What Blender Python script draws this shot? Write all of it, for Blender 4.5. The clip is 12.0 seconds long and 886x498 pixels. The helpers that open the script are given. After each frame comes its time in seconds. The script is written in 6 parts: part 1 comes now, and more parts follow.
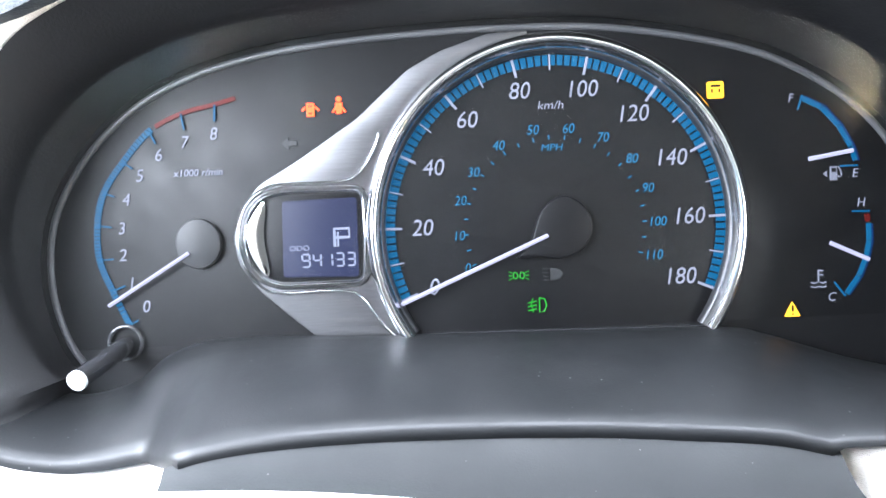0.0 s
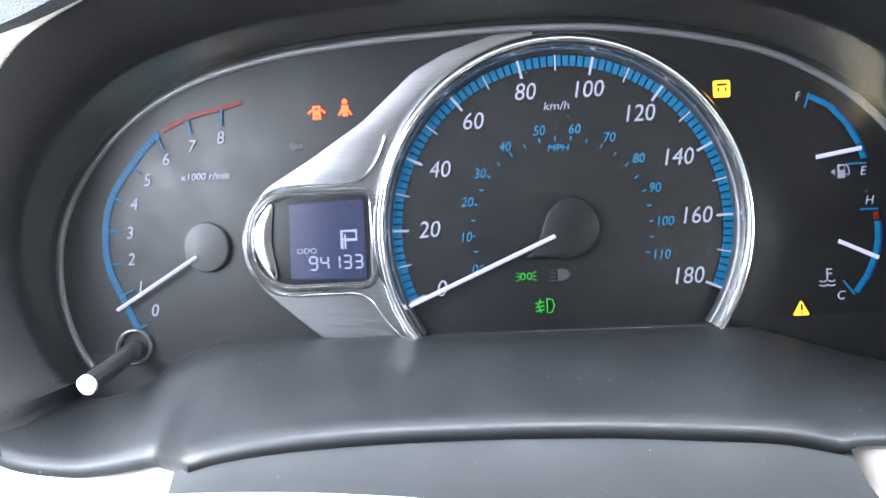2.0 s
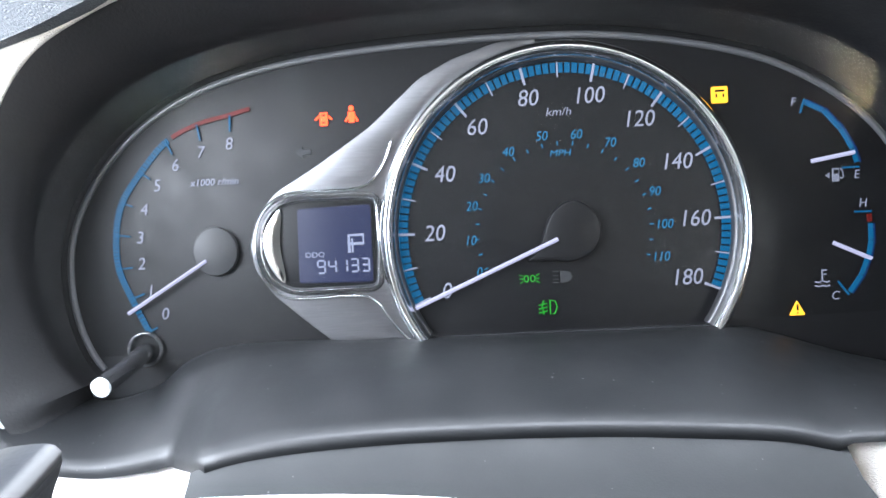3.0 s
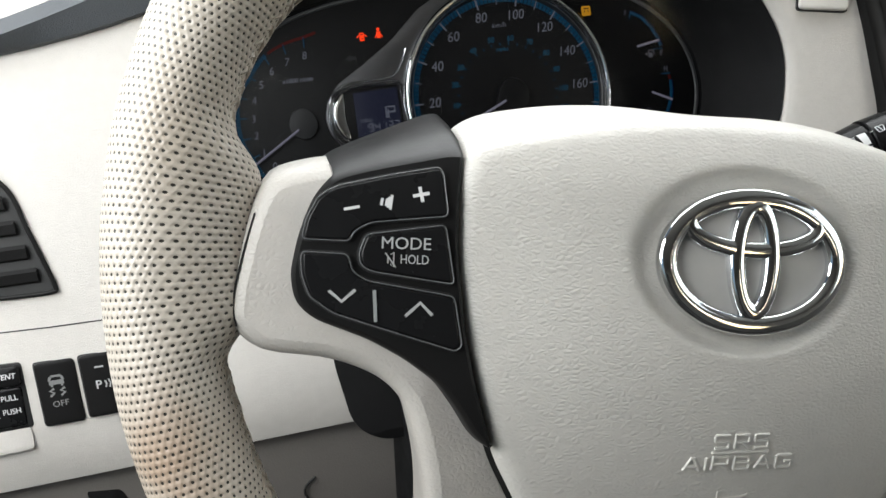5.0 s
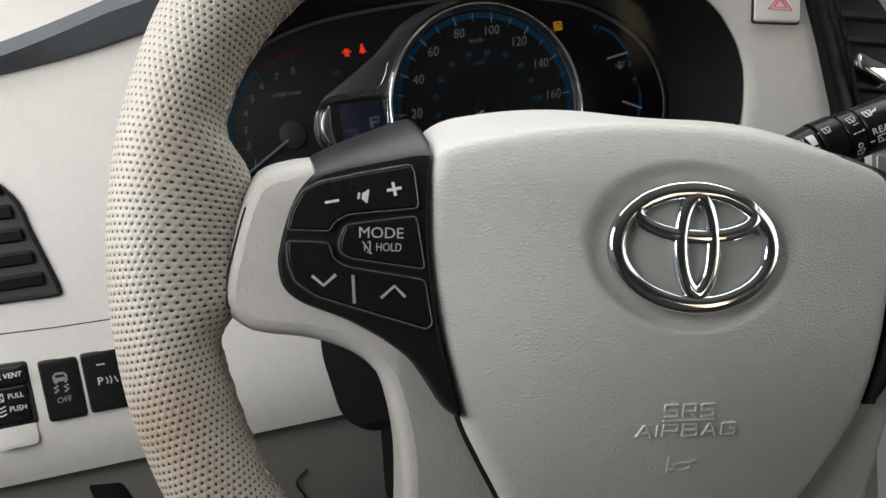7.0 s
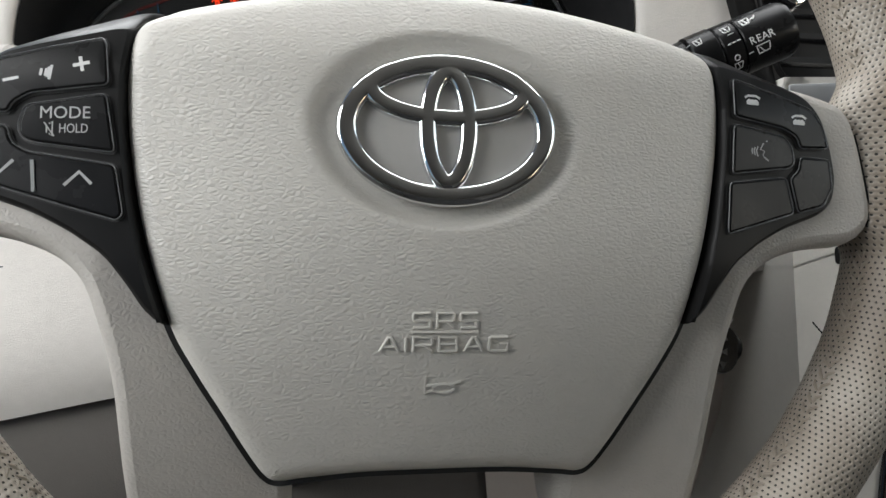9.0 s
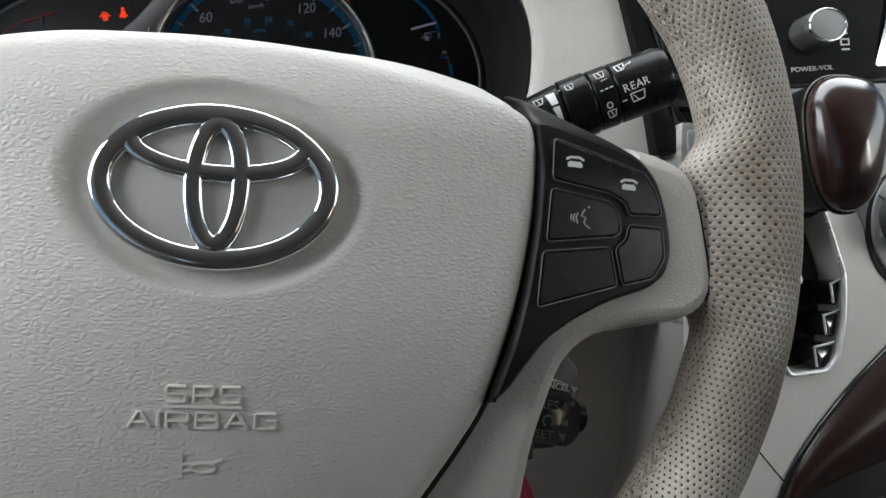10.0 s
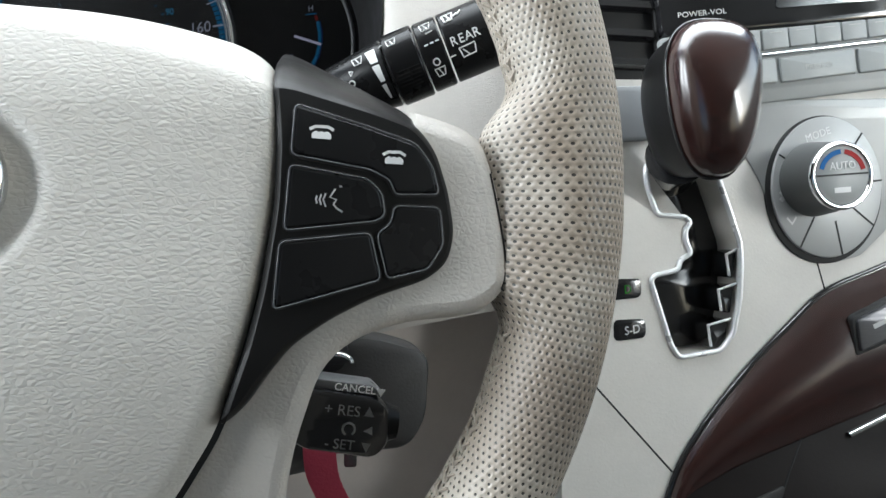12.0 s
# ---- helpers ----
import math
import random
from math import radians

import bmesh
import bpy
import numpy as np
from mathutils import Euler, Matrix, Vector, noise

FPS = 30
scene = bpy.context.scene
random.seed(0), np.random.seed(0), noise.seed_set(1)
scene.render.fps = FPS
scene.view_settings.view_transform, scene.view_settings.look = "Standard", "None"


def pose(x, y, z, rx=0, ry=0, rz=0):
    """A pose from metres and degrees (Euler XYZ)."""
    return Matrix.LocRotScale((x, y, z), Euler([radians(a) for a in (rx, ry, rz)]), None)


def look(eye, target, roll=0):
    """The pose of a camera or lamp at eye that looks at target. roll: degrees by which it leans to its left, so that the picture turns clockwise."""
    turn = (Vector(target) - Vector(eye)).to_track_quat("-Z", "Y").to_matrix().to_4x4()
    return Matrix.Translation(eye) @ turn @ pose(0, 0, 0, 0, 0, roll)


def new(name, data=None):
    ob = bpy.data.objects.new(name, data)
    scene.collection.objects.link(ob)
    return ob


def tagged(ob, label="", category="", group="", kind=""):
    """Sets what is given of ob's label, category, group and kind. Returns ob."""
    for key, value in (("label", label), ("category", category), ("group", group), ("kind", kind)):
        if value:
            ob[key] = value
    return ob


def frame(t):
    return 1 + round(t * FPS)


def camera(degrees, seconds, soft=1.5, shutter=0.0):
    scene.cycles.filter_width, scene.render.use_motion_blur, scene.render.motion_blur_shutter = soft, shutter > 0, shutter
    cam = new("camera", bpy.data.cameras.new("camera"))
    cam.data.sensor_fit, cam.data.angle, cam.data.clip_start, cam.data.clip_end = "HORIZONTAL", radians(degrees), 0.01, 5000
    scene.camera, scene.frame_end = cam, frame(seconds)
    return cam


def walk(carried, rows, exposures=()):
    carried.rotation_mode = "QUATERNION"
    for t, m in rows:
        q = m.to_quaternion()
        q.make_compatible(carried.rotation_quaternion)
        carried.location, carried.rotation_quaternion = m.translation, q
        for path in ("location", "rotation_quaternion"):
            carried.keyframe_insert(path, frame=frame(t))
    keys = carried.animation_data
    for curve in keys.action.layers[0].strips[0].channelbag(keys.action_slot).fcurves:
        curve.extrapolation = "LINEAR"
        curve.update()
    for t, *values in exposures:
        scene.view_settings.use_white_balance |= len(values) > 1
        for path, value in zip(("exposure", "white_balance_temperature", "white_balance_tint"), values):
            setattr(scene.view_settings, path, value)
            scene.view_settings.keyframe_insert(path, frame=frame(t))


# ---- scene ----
# camera and its way: seconds, eye, a point one metre ahead, roll
cam = camera(63.03, 12.0)
PATH = [
    (0, (-0.03254, 0.00677, 1.08231), (-0.01323, 0.93408, 0.70851), -1.396),
    (0.5, (-0.03237, 0.00686, 1.08235), (-0.01461, 0.93376, 0.70746), -1.376),
    (1, (-0.03078, 0.00656, 1.08233), (-0.02097, 0.93379, 0.70797), -1.990),
    (1.5, (-0.03284, 0.00680, 1.08230), (-0.01948, 0.93454, 0.70930), -1.808),
    (2, (-0.03301, 0.00666, 1.08224), (-0.02153, 0.93518, 0.71112), -2.059),
    (2.5, (-0.03297, 0.00661, 1.08216), (-0.02340, 0.93553, 0.71201), -2.377),
    (2.7, (-0.03475, 0.00649, 1.08251), (-0.02033, 0.93534, 0.71234), -2.286),
    (4.3, (-0.07189, -0.09001, 1.11332), (0.04762, 0.80567, 0.68496), -2.616),
    (4.5, (-0.09579, -0.11434, 1.10315), (0.06953, 0.77785, 0.68284), -3.357),
    (5, (-0.14082, -0.16186, 1.10258), (0.09222, 0.70830, 0.66839), -2.874),
    (5.5, (-0.14918, -0.18085, 1.10718), (0.10345, 0.68463, 0.67459), -3.144),
    (6, (-0.14686, -0.18317, 1.10983), (0.10137, 0.68938, 0.68907), -3.271),
    (6.5, (-0.14750, -0.18308, 1.11169), (0.09366, 0.69274, 0.69363), -3.411),
    (7, (-0.14059, -0.18789, 1.10437), (0.10256, 0.68946, 0.69069), -3.445),
    (7.5, (-0.10837, -0.20015, 1.07911), (0.13119, 0.67651, 0.66189), -3.693),
    (7.7, (-0.09202, -0.20480, 1.06962), (0.14997, 0.66814, 0.64604), -4.235),
    (9.3, (-0.03678, -0.20107, 1.04606), (0.13294, 0.71333, 0.67854), -6.080),
    (9.5, (-0.02766, -0.20085, 1.04885), (0.13959, 0.71239, 0.67735), -5.719),
    (10, (0.02238, -0.19305, 1.05063), (0.19879, 0.72088, 0.68509), -3.817),
    (10.5, (0.06500, -0.18262, 1.04639), (0.24936, 0.72631, 0.67240), -4.903),
    (11, (0.07419, -0.17421, 1.04304), (0.26622, 0.73083, 0.66354), -4.589),
    (11.5, (0.08453, -0.16907, 1.03984), (0.26703, 0.72922, 0.64014), -4.559),
    (12, (0.09824, -0.17353, 1.03797), (0.25923, 0.72386, 0.62715), -5.754),
]
# seconds, stops, kelvin, tint
EXPOSURES = [(0.0, 3.22, 5600, 11), (2.7, 3.22, 5600, 11), (3.5, 1.75, 5800, 9), (4.3, 0.85, 6000, 8), (4.5, 0.47, 6150, 8), (5.0, 0.15, 6250, 8), (5.5, -0.15, 6300, 9), (6.5, -0.38, 6300, 9), (7.7, -0.5, 6300, 10), (9.3, 0.05, 6250, 9), (10.0, 0.03, 6050, 8), (10.5, 0.1, 5950, 7), (11.0, 0.2, 5950, 7), (11.5, 0.56, 5900, 6), (12.0, 0.9, 5900, 6)]
walk(cam, [(t, look(eye, target, roll)) for t, eye, target, roll in PATH], EXPOSURES)

# ---- light: an overcast sky through the windscreen and the door windows
world = bpy.data.worlds.new("sky")
scene.world = world
world.use_nodes = True
wn = world.node_tree.nodes
sky = wn.new("ShaderNodeTexSky")
sky.sky_type = "NISHITA"
sky.sun_disc = False
sky.sun_elevation, sky.sun_rotation = radians(16), radians(139)
world.node_tree.links.new(sky.outputs[0], wn["Background"].inputs[0])
wn["Background"].inputs[1].default_value = 0.11


def sun_lamp(strength, towards, degrees):
    data = bpy.data.lights.new("sun", "SUN")
    data.energy, data.angle, data.color = strength, radians(degrees), (1.0, 0.97, 0.92)
    ob = new("sun", data)
    ob.matrix_world = look(Vector(towards) * 20, (0, 0, 0))
    return ob


def window_lamp(name, eye, target, width, height, watts, colour=(1.0, 0.985, 0.95)):
    data = bpy.data.lights.new(name, "AREA")
    data.shape, data.size, data.size_y, data.energy, data.color = "RECTANGLE", width, height, watts, colour
    ob = new(name, data)
    ob.matrix_world = look(eye, target)
    return ob


sun_lamp(0.75, (0.62, -0.72, 0.27), 12.0)
window_lamp("windscreen_light", (0.35, 0.43, 1.40), (0.35, 0.16, 1.0), 1.3, 0.85, 21.5)
window_lamp("left_window_light", (-0.54, 0.06, 1.27), (-0.25, 0.22, 1.0), 0.6, 0.34, 6.5)
window_lamp("right_window_light", (1.27, -0.62, 1.33), (0.3, -0.4, 1.15), 1.2, 0.4, 2.5, (0.93, 1.0, 1.0))

# ---- frames of reference: U turns the working unit into metres
U = 0.00112
FW = Matrix(((0.980967, 0.194173, 0, 0), (-0.078977, 0.398995, -0.913545, 0), (-0.177386, 0.896158, 0.406737, 1.0), (0, 0, 0, 1)))
FC = Matrix(((0.99956, -0.01108, -0.02753, 0.0104), (-0.02209, 0.34124, -0.93972, 0.23549), (0.01981, 0.93991, 0.34085, 0.99689), (0, 0, 0, 1)))
FS = Matrix(((0.98957, 0.14294, -0.01783, 0.29191), (-0.07144, 0.37954, -0.92241, 0.10585), (-0.12508, 0.91407, 0.38579, 0.91803), (0, 0, 0, 1)))
FK = Matrix(((1, 0, 0, 0), (0, 0.406737, -0.913545, 0), (0, 0.913545, 0.406737, 1.0), (0, 0, 0, 1)))  # the steering column, unturned


def square(m):
    return Matrix.LocRotScale(m.translation, m.to_quaternion().normalized(), None)


FW, FC, FS, FK = (square(m) @ Matrix.Scale(size, 4) for m, size in ((FW, 1.0), (FC, 0.9036), (FS, 1.16), (FK, 1.0)))

# ---- materials


class Nodes:
    """A node material in the making."""

    def __init__(self, name, colour, rough, metal=0.0, coat=0.0, spec=0.5):
        self.m = bpy.data.materials.new(name)
        self.m.use_nodes = True
        self.n, self.l = self.m.node_tree.nodes, self.m.node_tree.links
        self.b = self.n["Principled BSDF"]
        self.b.inputs["Base Color"].default_value = (*colour, 1)
        self.b.inputs["Roughness"].default_value = rough
        self.b.inputs["Metallic"].default_value = metal
        self.b.inputs["Coat Weight"].default_value = coat
        self.b.inputs["Coat Roughness"].default_value = 0.08
        self.b.inputs["Specular IOR Level"].default_value = spec
        self.colour = colour
        self.height = None

    def node(self, kind, **inputs):
        node = self.n.new(kind)
        for key, value in inputs.items():
            node.inputs[key].default_value = value
        return node

    def coord(self, which="Object", stretch=(1, 1, 1)):
        c = self.n.new("ShaderNodeTexCoord")
        mp = self.n.new("ShaderNodeMapping")
        mp.inputs["Scale"].default_value = stretch
        self.l.new(c.outputs[which], mp.inputs["Vector"])
        return mp.outputs[0]

    def noise(self, scale, detail=3.0, which="Object", stretch=(1, 1, 1), rough=0.55):
        t = self.node("ShaderNodeTexNoise", Scale=scale, Detail=detail, Roughness=rough)
        self.l.new(self.coord(which, stretch), t.inputs["Vector"])
        return t.outputs["Fac"]

    def math(self, op, a, b=0.0, c=0.0):
        m = self.n.new("ShaderNodeMath")
        m.operation = op
        for i, v in enumerate((a, b, c)):
            if isinstance(v, (int, float)):
                m.inputs[i].default_value = v
            else:
                self.l.new(v, m.inputs[i])
        return m.outputs[0]

    def ramp(self, value, lo, hi, a=0.0, b=1.0):
        m = self.n.new("ShaderNodeMapRange")
        for key, v in (("From Min", lo), ("From Max", hi), ("To Min", a), ("To Max", b)):
            m.inputs[key].default_value = v
        self.l.new(value, m.inputs["Value"])
        return m.outputs[0]

    def tint(self, fac, colour):
        """Mix the base colour towards another by fac."""
        mix = self.n.new("ShaderNodeMix")
        mix.data_type = "RGBA"
        src = self.b.inputs["Base Color"]
        if src.is_linked:
            self.l.new(src.links[0].from_socket, mix.inputs["A"])
        else:
            mix.inputs["A"].default_value = src.default_value
        mix.inputs["B"].default_value = (*colour, 1)
        self.l.new(fac, mix.inputs["Factor"])
        self.l.new(mix.outputs["Result"], src)

    def mottle(self, scale, amount, which="Object", stretch=(1, 1, 1)):
        """Uneven brightness of the paint or leather at one scale."""
        f = self.ramp(self.noise(scale, 4, which, stretch), 0.3, 0.7, 0.0, amount)
        self.tint(f, tuple(c * 0.55 for c in self.colour))

    def gloss(self, scale, lo, hi, stretch=(1, 1, 1)):
        self.l.new(self.ramp(self.noise(scale, 4, "Object", stretch), 0.3, 0.7, lo, hi), self.b.inputs["Roughness"])

    def bump(self, height, metres, strength=1.0):
        b = self.n.new("ShaderNodeBump")
        b.inputs["Distance"].default_value, b.inputs["Strength"].default_value = metres, strength
        self.l.new(height, b.inputs["Height"])
        last = self.b.inputs["Normal"]
        if last.is_linked:
            self.l.new(last.links[0].from_socket, b.inputs["Normal"])
        self.l.new(b.outputs[0], last)

    def voronoi(self, scale, feature="DISTANCE_TO_EDGE", wobble=0.0, stretch=(1, 1, 1)):
        v = self.n.new("ShaderNodeTexVoronoi")
        v.feature = feature
        v.inputs["Scale"].default_value = scale
        co = self.coord("Object", stretch)
        if wobble:
            t = self.node("ShaderNodeTexNoise", Scale=scale * 0.5, Detail=2.0)
            self.l.new(co, t.inputs["Vector"])
            add = self.n.new("ShaderNodeMixRGB")
            add.blend_type = "LINEAR_LIGHT"
            add.inputs["Fac"].default_value = wobble
            self.l.new(co, add.inputs["Color1"])
            self.l.new(t.outputs["Color"], add.inputs["Color2"])
            co = add.outputs[0]
        self.l.new(co, v.inputs["Vector"])
        return v.outputs["Distance"]


def plain(name, colour, rough, metal=0.0, coat=0.0, grain=0.0, grain_scale=900.0, dirt=0.15, spec=0.5):
    k = Nodes(name, colour, rough, metal, coat, spec)
    k.mottle(35, dirt)
    k.mottle(400, dirt * 0.5)
    k.gloss(60, max(0.02, rough - 0.06), rough + 0.08)
    if grain:
        k.bump(k.noise(grain_scale, 2), grain)
    return k.m


def grained(name, colour, rough, cell, depth, dirt=0.12, streak=1.7, spec=0.5):
    """Moulded skin with a leather grain: flat islands parted by fine creases that run mostly sideways."""
    k = Nodes(name, colour, rough, spec=spec)
    k.mottle(14, dirt)
    k.mottle(160, dirt)
    k.gloss(50, rough - 0.07, rough + 0.08)
    pebbles = k.ramp(k.voronoi(1 / cell, wobble=0.0009, stretch=(1, streak, 1)), 0.0, 0.45)
    k.bump(pebbles, depth * 1.3, 0.44)
    for scale, width, part_depth in ((0.42, 0.11, 1.0), (0.17, 0.05, 1.5)):
        fold = k.noise(scale / cell, 3, stretch=(1, streak * 1.25, 1), rough=0.55)
        crease = k.ramp(k.math("ABSOLUTE", k.math("SUBTRACT", fold, 0.5)), 0.0, width)
        k.bump(crease, depth * part_depth, 0.06)
    k.bump(k.noise(0.3 / cell, 3, stretch=(1, streak, 1)), depth * 2.5, 0.2)
    k.bump(k.noise(2.6 / cell, 2), depth * 0.4, 0.4)
    return k.m


def perforated(name, colour):
    """Leather with a staggered grid of punched holes; the UV map is in metres along and round the rim."""
    k = Nodes(name, colour, 0.5)
    k.mottle(25, 0.14)
    k.mottle(220, 0.14)
    k.gloss(70, 0.33, 0.48)
    c = k.n.new("ShaderNodeTexCoord")
    near = []
    for shift in (0.0, 0.5):
        s = k.n.new("ShaderNodeSeparateXYZ")
        k.l.new(c.outputs["UV"], s.inputs[0])
        d = []
        for axis, pitch in ((0, 0.0043), (1, 0.00235)):
            q = k.math("FRACT", k.math("ADD", k.math("DIVIDE", s.outputs[axis], pitch), shift))
            d.append(k.math("MULTIPLY", k.math("SUBTRACT", q, 0.5), pitch))
        near.append(k.math("SQRT", k.math("ADD", k.math("MULTIPLY", d[0], d[0]), k.math("MULTIPLY", d[1], d[1]))))
    dist = k.math("MINIMUM", near[0], near[1])
    blotch = k.ramp(k.noise(28, 5), 0.36, 0.56)
    # Brown stains on the left, a dark scuff, and a wide browner right side.
    for place, size, strength, colour2 in (((-0.172, -0.062, 0.0), 0.034, 0.9, (0.25, 0.14, 0.065)), ((-0.155, -0.095, 0.0), 0.03, 0.8, (0.24, 0.15, 0.08)), ((-0.176, 0.03, 0.0), 0.03, 0.35, (0.28, 0.2, 0.12)), ((0.166, -0.050, -0.013), 0.026, 1.0, (0.06, 0.052, 0.055)), ((0.172, 0.0, 0.0), 0.20, 1.0, (0.25, 0.205, 0.16))):
        g = k.n.new("ShaderNodeVectorMath")
        g.operation = "DISTANCE"
        k.l.new(c.outputs["Object"], g.inputs[0])
        g.inputs[1].default_value = place
        near_it = k.ramp(g.outputs["Value"], 0.0, size, strength, 0.0)
        k.tint(k.math("MULTIPLY", near_it, blotch), colour2)
    k.tint(k.ramp(dist, 0.00036, 0.00052, 1.0, 0.0), (0.02, 0.018, 0.015))
    k.bump(k.ramp(dist, 0.0003, 0.0010), 0.0003, 0.7)
    sep = k.n.new("ShaderNodeSeparateXYZ")
    k.l.new(c.outputs["UV"], sep.inputs[0])
    row = k.math("COSINE", k.math("MULTIPLY", k.math("ADD", sep.outputs[0], k.math("MULTIPLY", k.noise(40, 2), 0.0008)), 2 * math.pi / 0.00215))
    k.bump(k.math("MULTIPLY", row, k.ramp(k.noise(18, 3), 0.35, 0.65, 0.2, 1.0)), 0.00013, 0.5)
    k.bump(k.noise(900, 3), 0.0002, 0.6)
    return k.m


def lit(name, colour, strength):
    k = Nodes(name, tuple(min(1, c) * 0.08 for c in colour), 0.5, spec=0.1)
    k.b.inputs["Emission Color"].default_value = (*colour, 1)
    k.b.inputs["Emission Strength"].default_value = strength
    return k.m


def brushed(name, colour, rough):
    k = Nodes(name, colour, rough, 1.0)
    k.mottle(20, 0.1)
    streak = k.noise(110, 4, "Object", (1, 22, 22))
    k.tint(k.ramp(streak, 0.35, 0.65, 0.0, 0.22), tuple(c * 0.6 for c in colour))
    k.l.new(k.ramp(streak, 0.3, 0.7, rough - 0.08, rough + 0.12), k.b.inputs["Roughness"])
    return k.m


def wooden(name):
    k = Nodes(name, (0.026, 0.0080, 0.0066), 0.2, 0.0, 1.0)
    k.b.inputs["Coat Roughness"].default_value = 0.2
    g = k.noise(22, 5, "Object", (1, 1, 5), 0.65)
    k.tint(k.ramp(g, 0.3, 0.75, 0.0, 0.7), (0.009, 0.0032, 0.0028))
    k.tint(k.ramp(k.noise(90, 4, "Object", (0.35, 7, 7)), 0.45, 0.7, 0.0, 0.5), (0.048, 0.0155, 0.012))
    k.tint(k.ramp(k.noise(260, 3, "Object", (0.3, 8, 8)), 0.5, 0.7, 0.0, 0.6), (0.006, 0.003, 0.0028))
    return k.m


def clear_lens(name):
    """Clear plastic: a little gloss, a few specks of dust and a pale film painted as haze."""
    k = Nodes(name, (1, 1, 1), 0.05)
    out = k.n["Material Output"]
    tr, gl, mix = k.n.new("ShaderNodeBsdfTransparent"), k.n.new("ShaderNodeBsdfGlossy"), k.n.new("ShaderNodeMixShader")
    tr.inputs[0].default_value = (0.95, 0.955, 0.96, 1)
    fr = k.node("ShaderNodeFresnel", IOR=1.22)
    k.l.new(k.ramp(k.noise(45, 5), 0.35, 0.75, 0.06, 0.14), gl.inputs["Roughness"])
    k.l.new(fr.outputs[0], mix.inputs[0])
    k.l.new(tr.outputs[0], mix.inputs[1])
    k.l.new(gl.outputs[0], mix.inputs[2])
    dust, film = k.n.new("ShaderNodeBsdfDiffuse"), k.n.new("ShaderNodeMixShader")
    dust.inputs[0].default_value = (0.62, 0.62, 0.60, 1)
    v = k.n.new("ShaderNodeTexVoronoi")
    v.inputs["Scale"].default_value = 420
    k.l.new(k.coord(), v.inputs["Vector"])
    speck = k.math("MULTIPLY", k.ramp(v.outputs["Distance"], 0.05, 0.13, 0.10, 0.0), k.ramp(k.noise(26, 3), 0.5, 0.62))
    # Pale film over the whole cover, put in to lift the blacks like haze.
    haze = k.ramp(k.noise(14, 4, "Object", (1, 2.2, 1)), 0.3, 0.75, 0.001, 0.0035)
    k.l.new(k.math("ADD", speck, haze), film.inputs[0])
    k.l.new(mix.outputs[0], film.inputs[1])
    k.l.new(dust.outputs[0], film.inputs[2])
    k.l.new(film.outputs[0], out.inputs[0])
    return k.m


BEIGE = (0.56, 0.54, 0.50)
pad_skin = grained("airbag_skin", BEIGE, 0.45, 0.0023, 0.00025)
letter_skin = plain("airbag_letter_skin", BEIGE, 0.42, grain=0.00004)
bezel_skin = grained("spoke_skin", (0.48, 0.455, 0.42), 0.5, 0.0018, 0.00021, streak=1.15)
dash_plain = plain("dash_smooth_plastic", (0.62, 0.60, 0.56), 0.5, grain=0.00008)
knee_skin = plain("knee_panel_plastic", (0.13, 0.12, 0.11), 0.6, grain=0.0002)
rim_leather = perforated("perforated_leather", (0.46, 0.415, 0.355))
thread = plain("seam_leather", (0.36, 0.315, 0.26), 0.55, grain=0.0003, grain_scale=500)
charcoal = plain("charcoal_satin_plastic", (0.010, 0.0098, 0.0098), 0.34, grain=0.00003, spec=0.1)
key_black = plain("button_rubber", (0.008, 0.008, 0.0084), 0.26, grain=0.00002, spec=0.14)
groove = plain("groove_black", (0.006, 0.006, 0.006), 0.6)
gloss_black = plain("gloss_black_plastic", (0.012, 0.012, 0.013), 0.14, coat=0.4, dirt=0.05)


def dusty(name, colour, rough, spec, fine=210, amount=0.12):
    """Smooth dark plastic with scattered specks of dust."""
    k = Nodes(name, colour, rough, spec=spec)
    k.mottle(30, 0.2)
    k.gloss(40, rough - 0.05, rough + 0.08)
    v = k.n.new("ShaderNodeTexVoronoi")
    v.inputs["Scale"].default_value = fine
    k.l.new(k.coord(), v.inputs["Vector"])
    near = k.ramp(v.outputs["Distance"], 0.03, 0.09, 1.0, 0.0)
    some = k.ramp(k.noise(90, 3), 0.52, 0.6)
    k.tint(k.math("MULTIPLY", near, some), (amount, amount, amount))
    k.bump(k.noise(1400, 2), 0.00004)
    return k.m


gaiter_skin = dusty("gaiter_skin", (0.0052, 0.0060, 0.0064), 0.62, 0.2, 260, 0.09)
cowl_grey = dusty("cowl_plastic", (0.0048, 0.0052, 0.0058), 0.46, 0.24)
dash_dark = grained("dash_top_skin", (0.06, 0.066, 0.074), 0.5, 0.0014, 0.0002)
hood_black = plain("hood_black_plastic", (0.006, 0.006, 0.0065), 0.6, grain=0.0001, spec=0.25)
face_black = plain("dial_face", (0.003, 0.003, 0.0034), 0.45, dirt=0.05, spec=0.12)
chrome = Nodes("chrome", (0.78, 0.79, 0.80), 0.06, 1.0)
chrome.gloss(90, 0.03, 0.12)
chrome = chrome.m
satin = brushed("brushed_silver", (0.12, 0.12, 0.126), 0.4)
silver_plastic = plain("silver_paint", (0.42, 0.43, 0.44), 0.38, metal=0.6, dirt=0.1)
grey_plastic = plain("grey_plastic", (0.27, 0.282, 0.28), 0.42, grain=0.00003)
gauge_grey = plain("gauge_grey", (0.015, 0.0155, 0.0165), 0.5, dirt=0.05, spec=0.2)
seat_cloth = plain("seat_cloth", (0.028, 0.027, 0.026), 0.9, grain=0.0004)
print_white = plain("white_print", (0.62, 0.62, 0.62), 0.5)
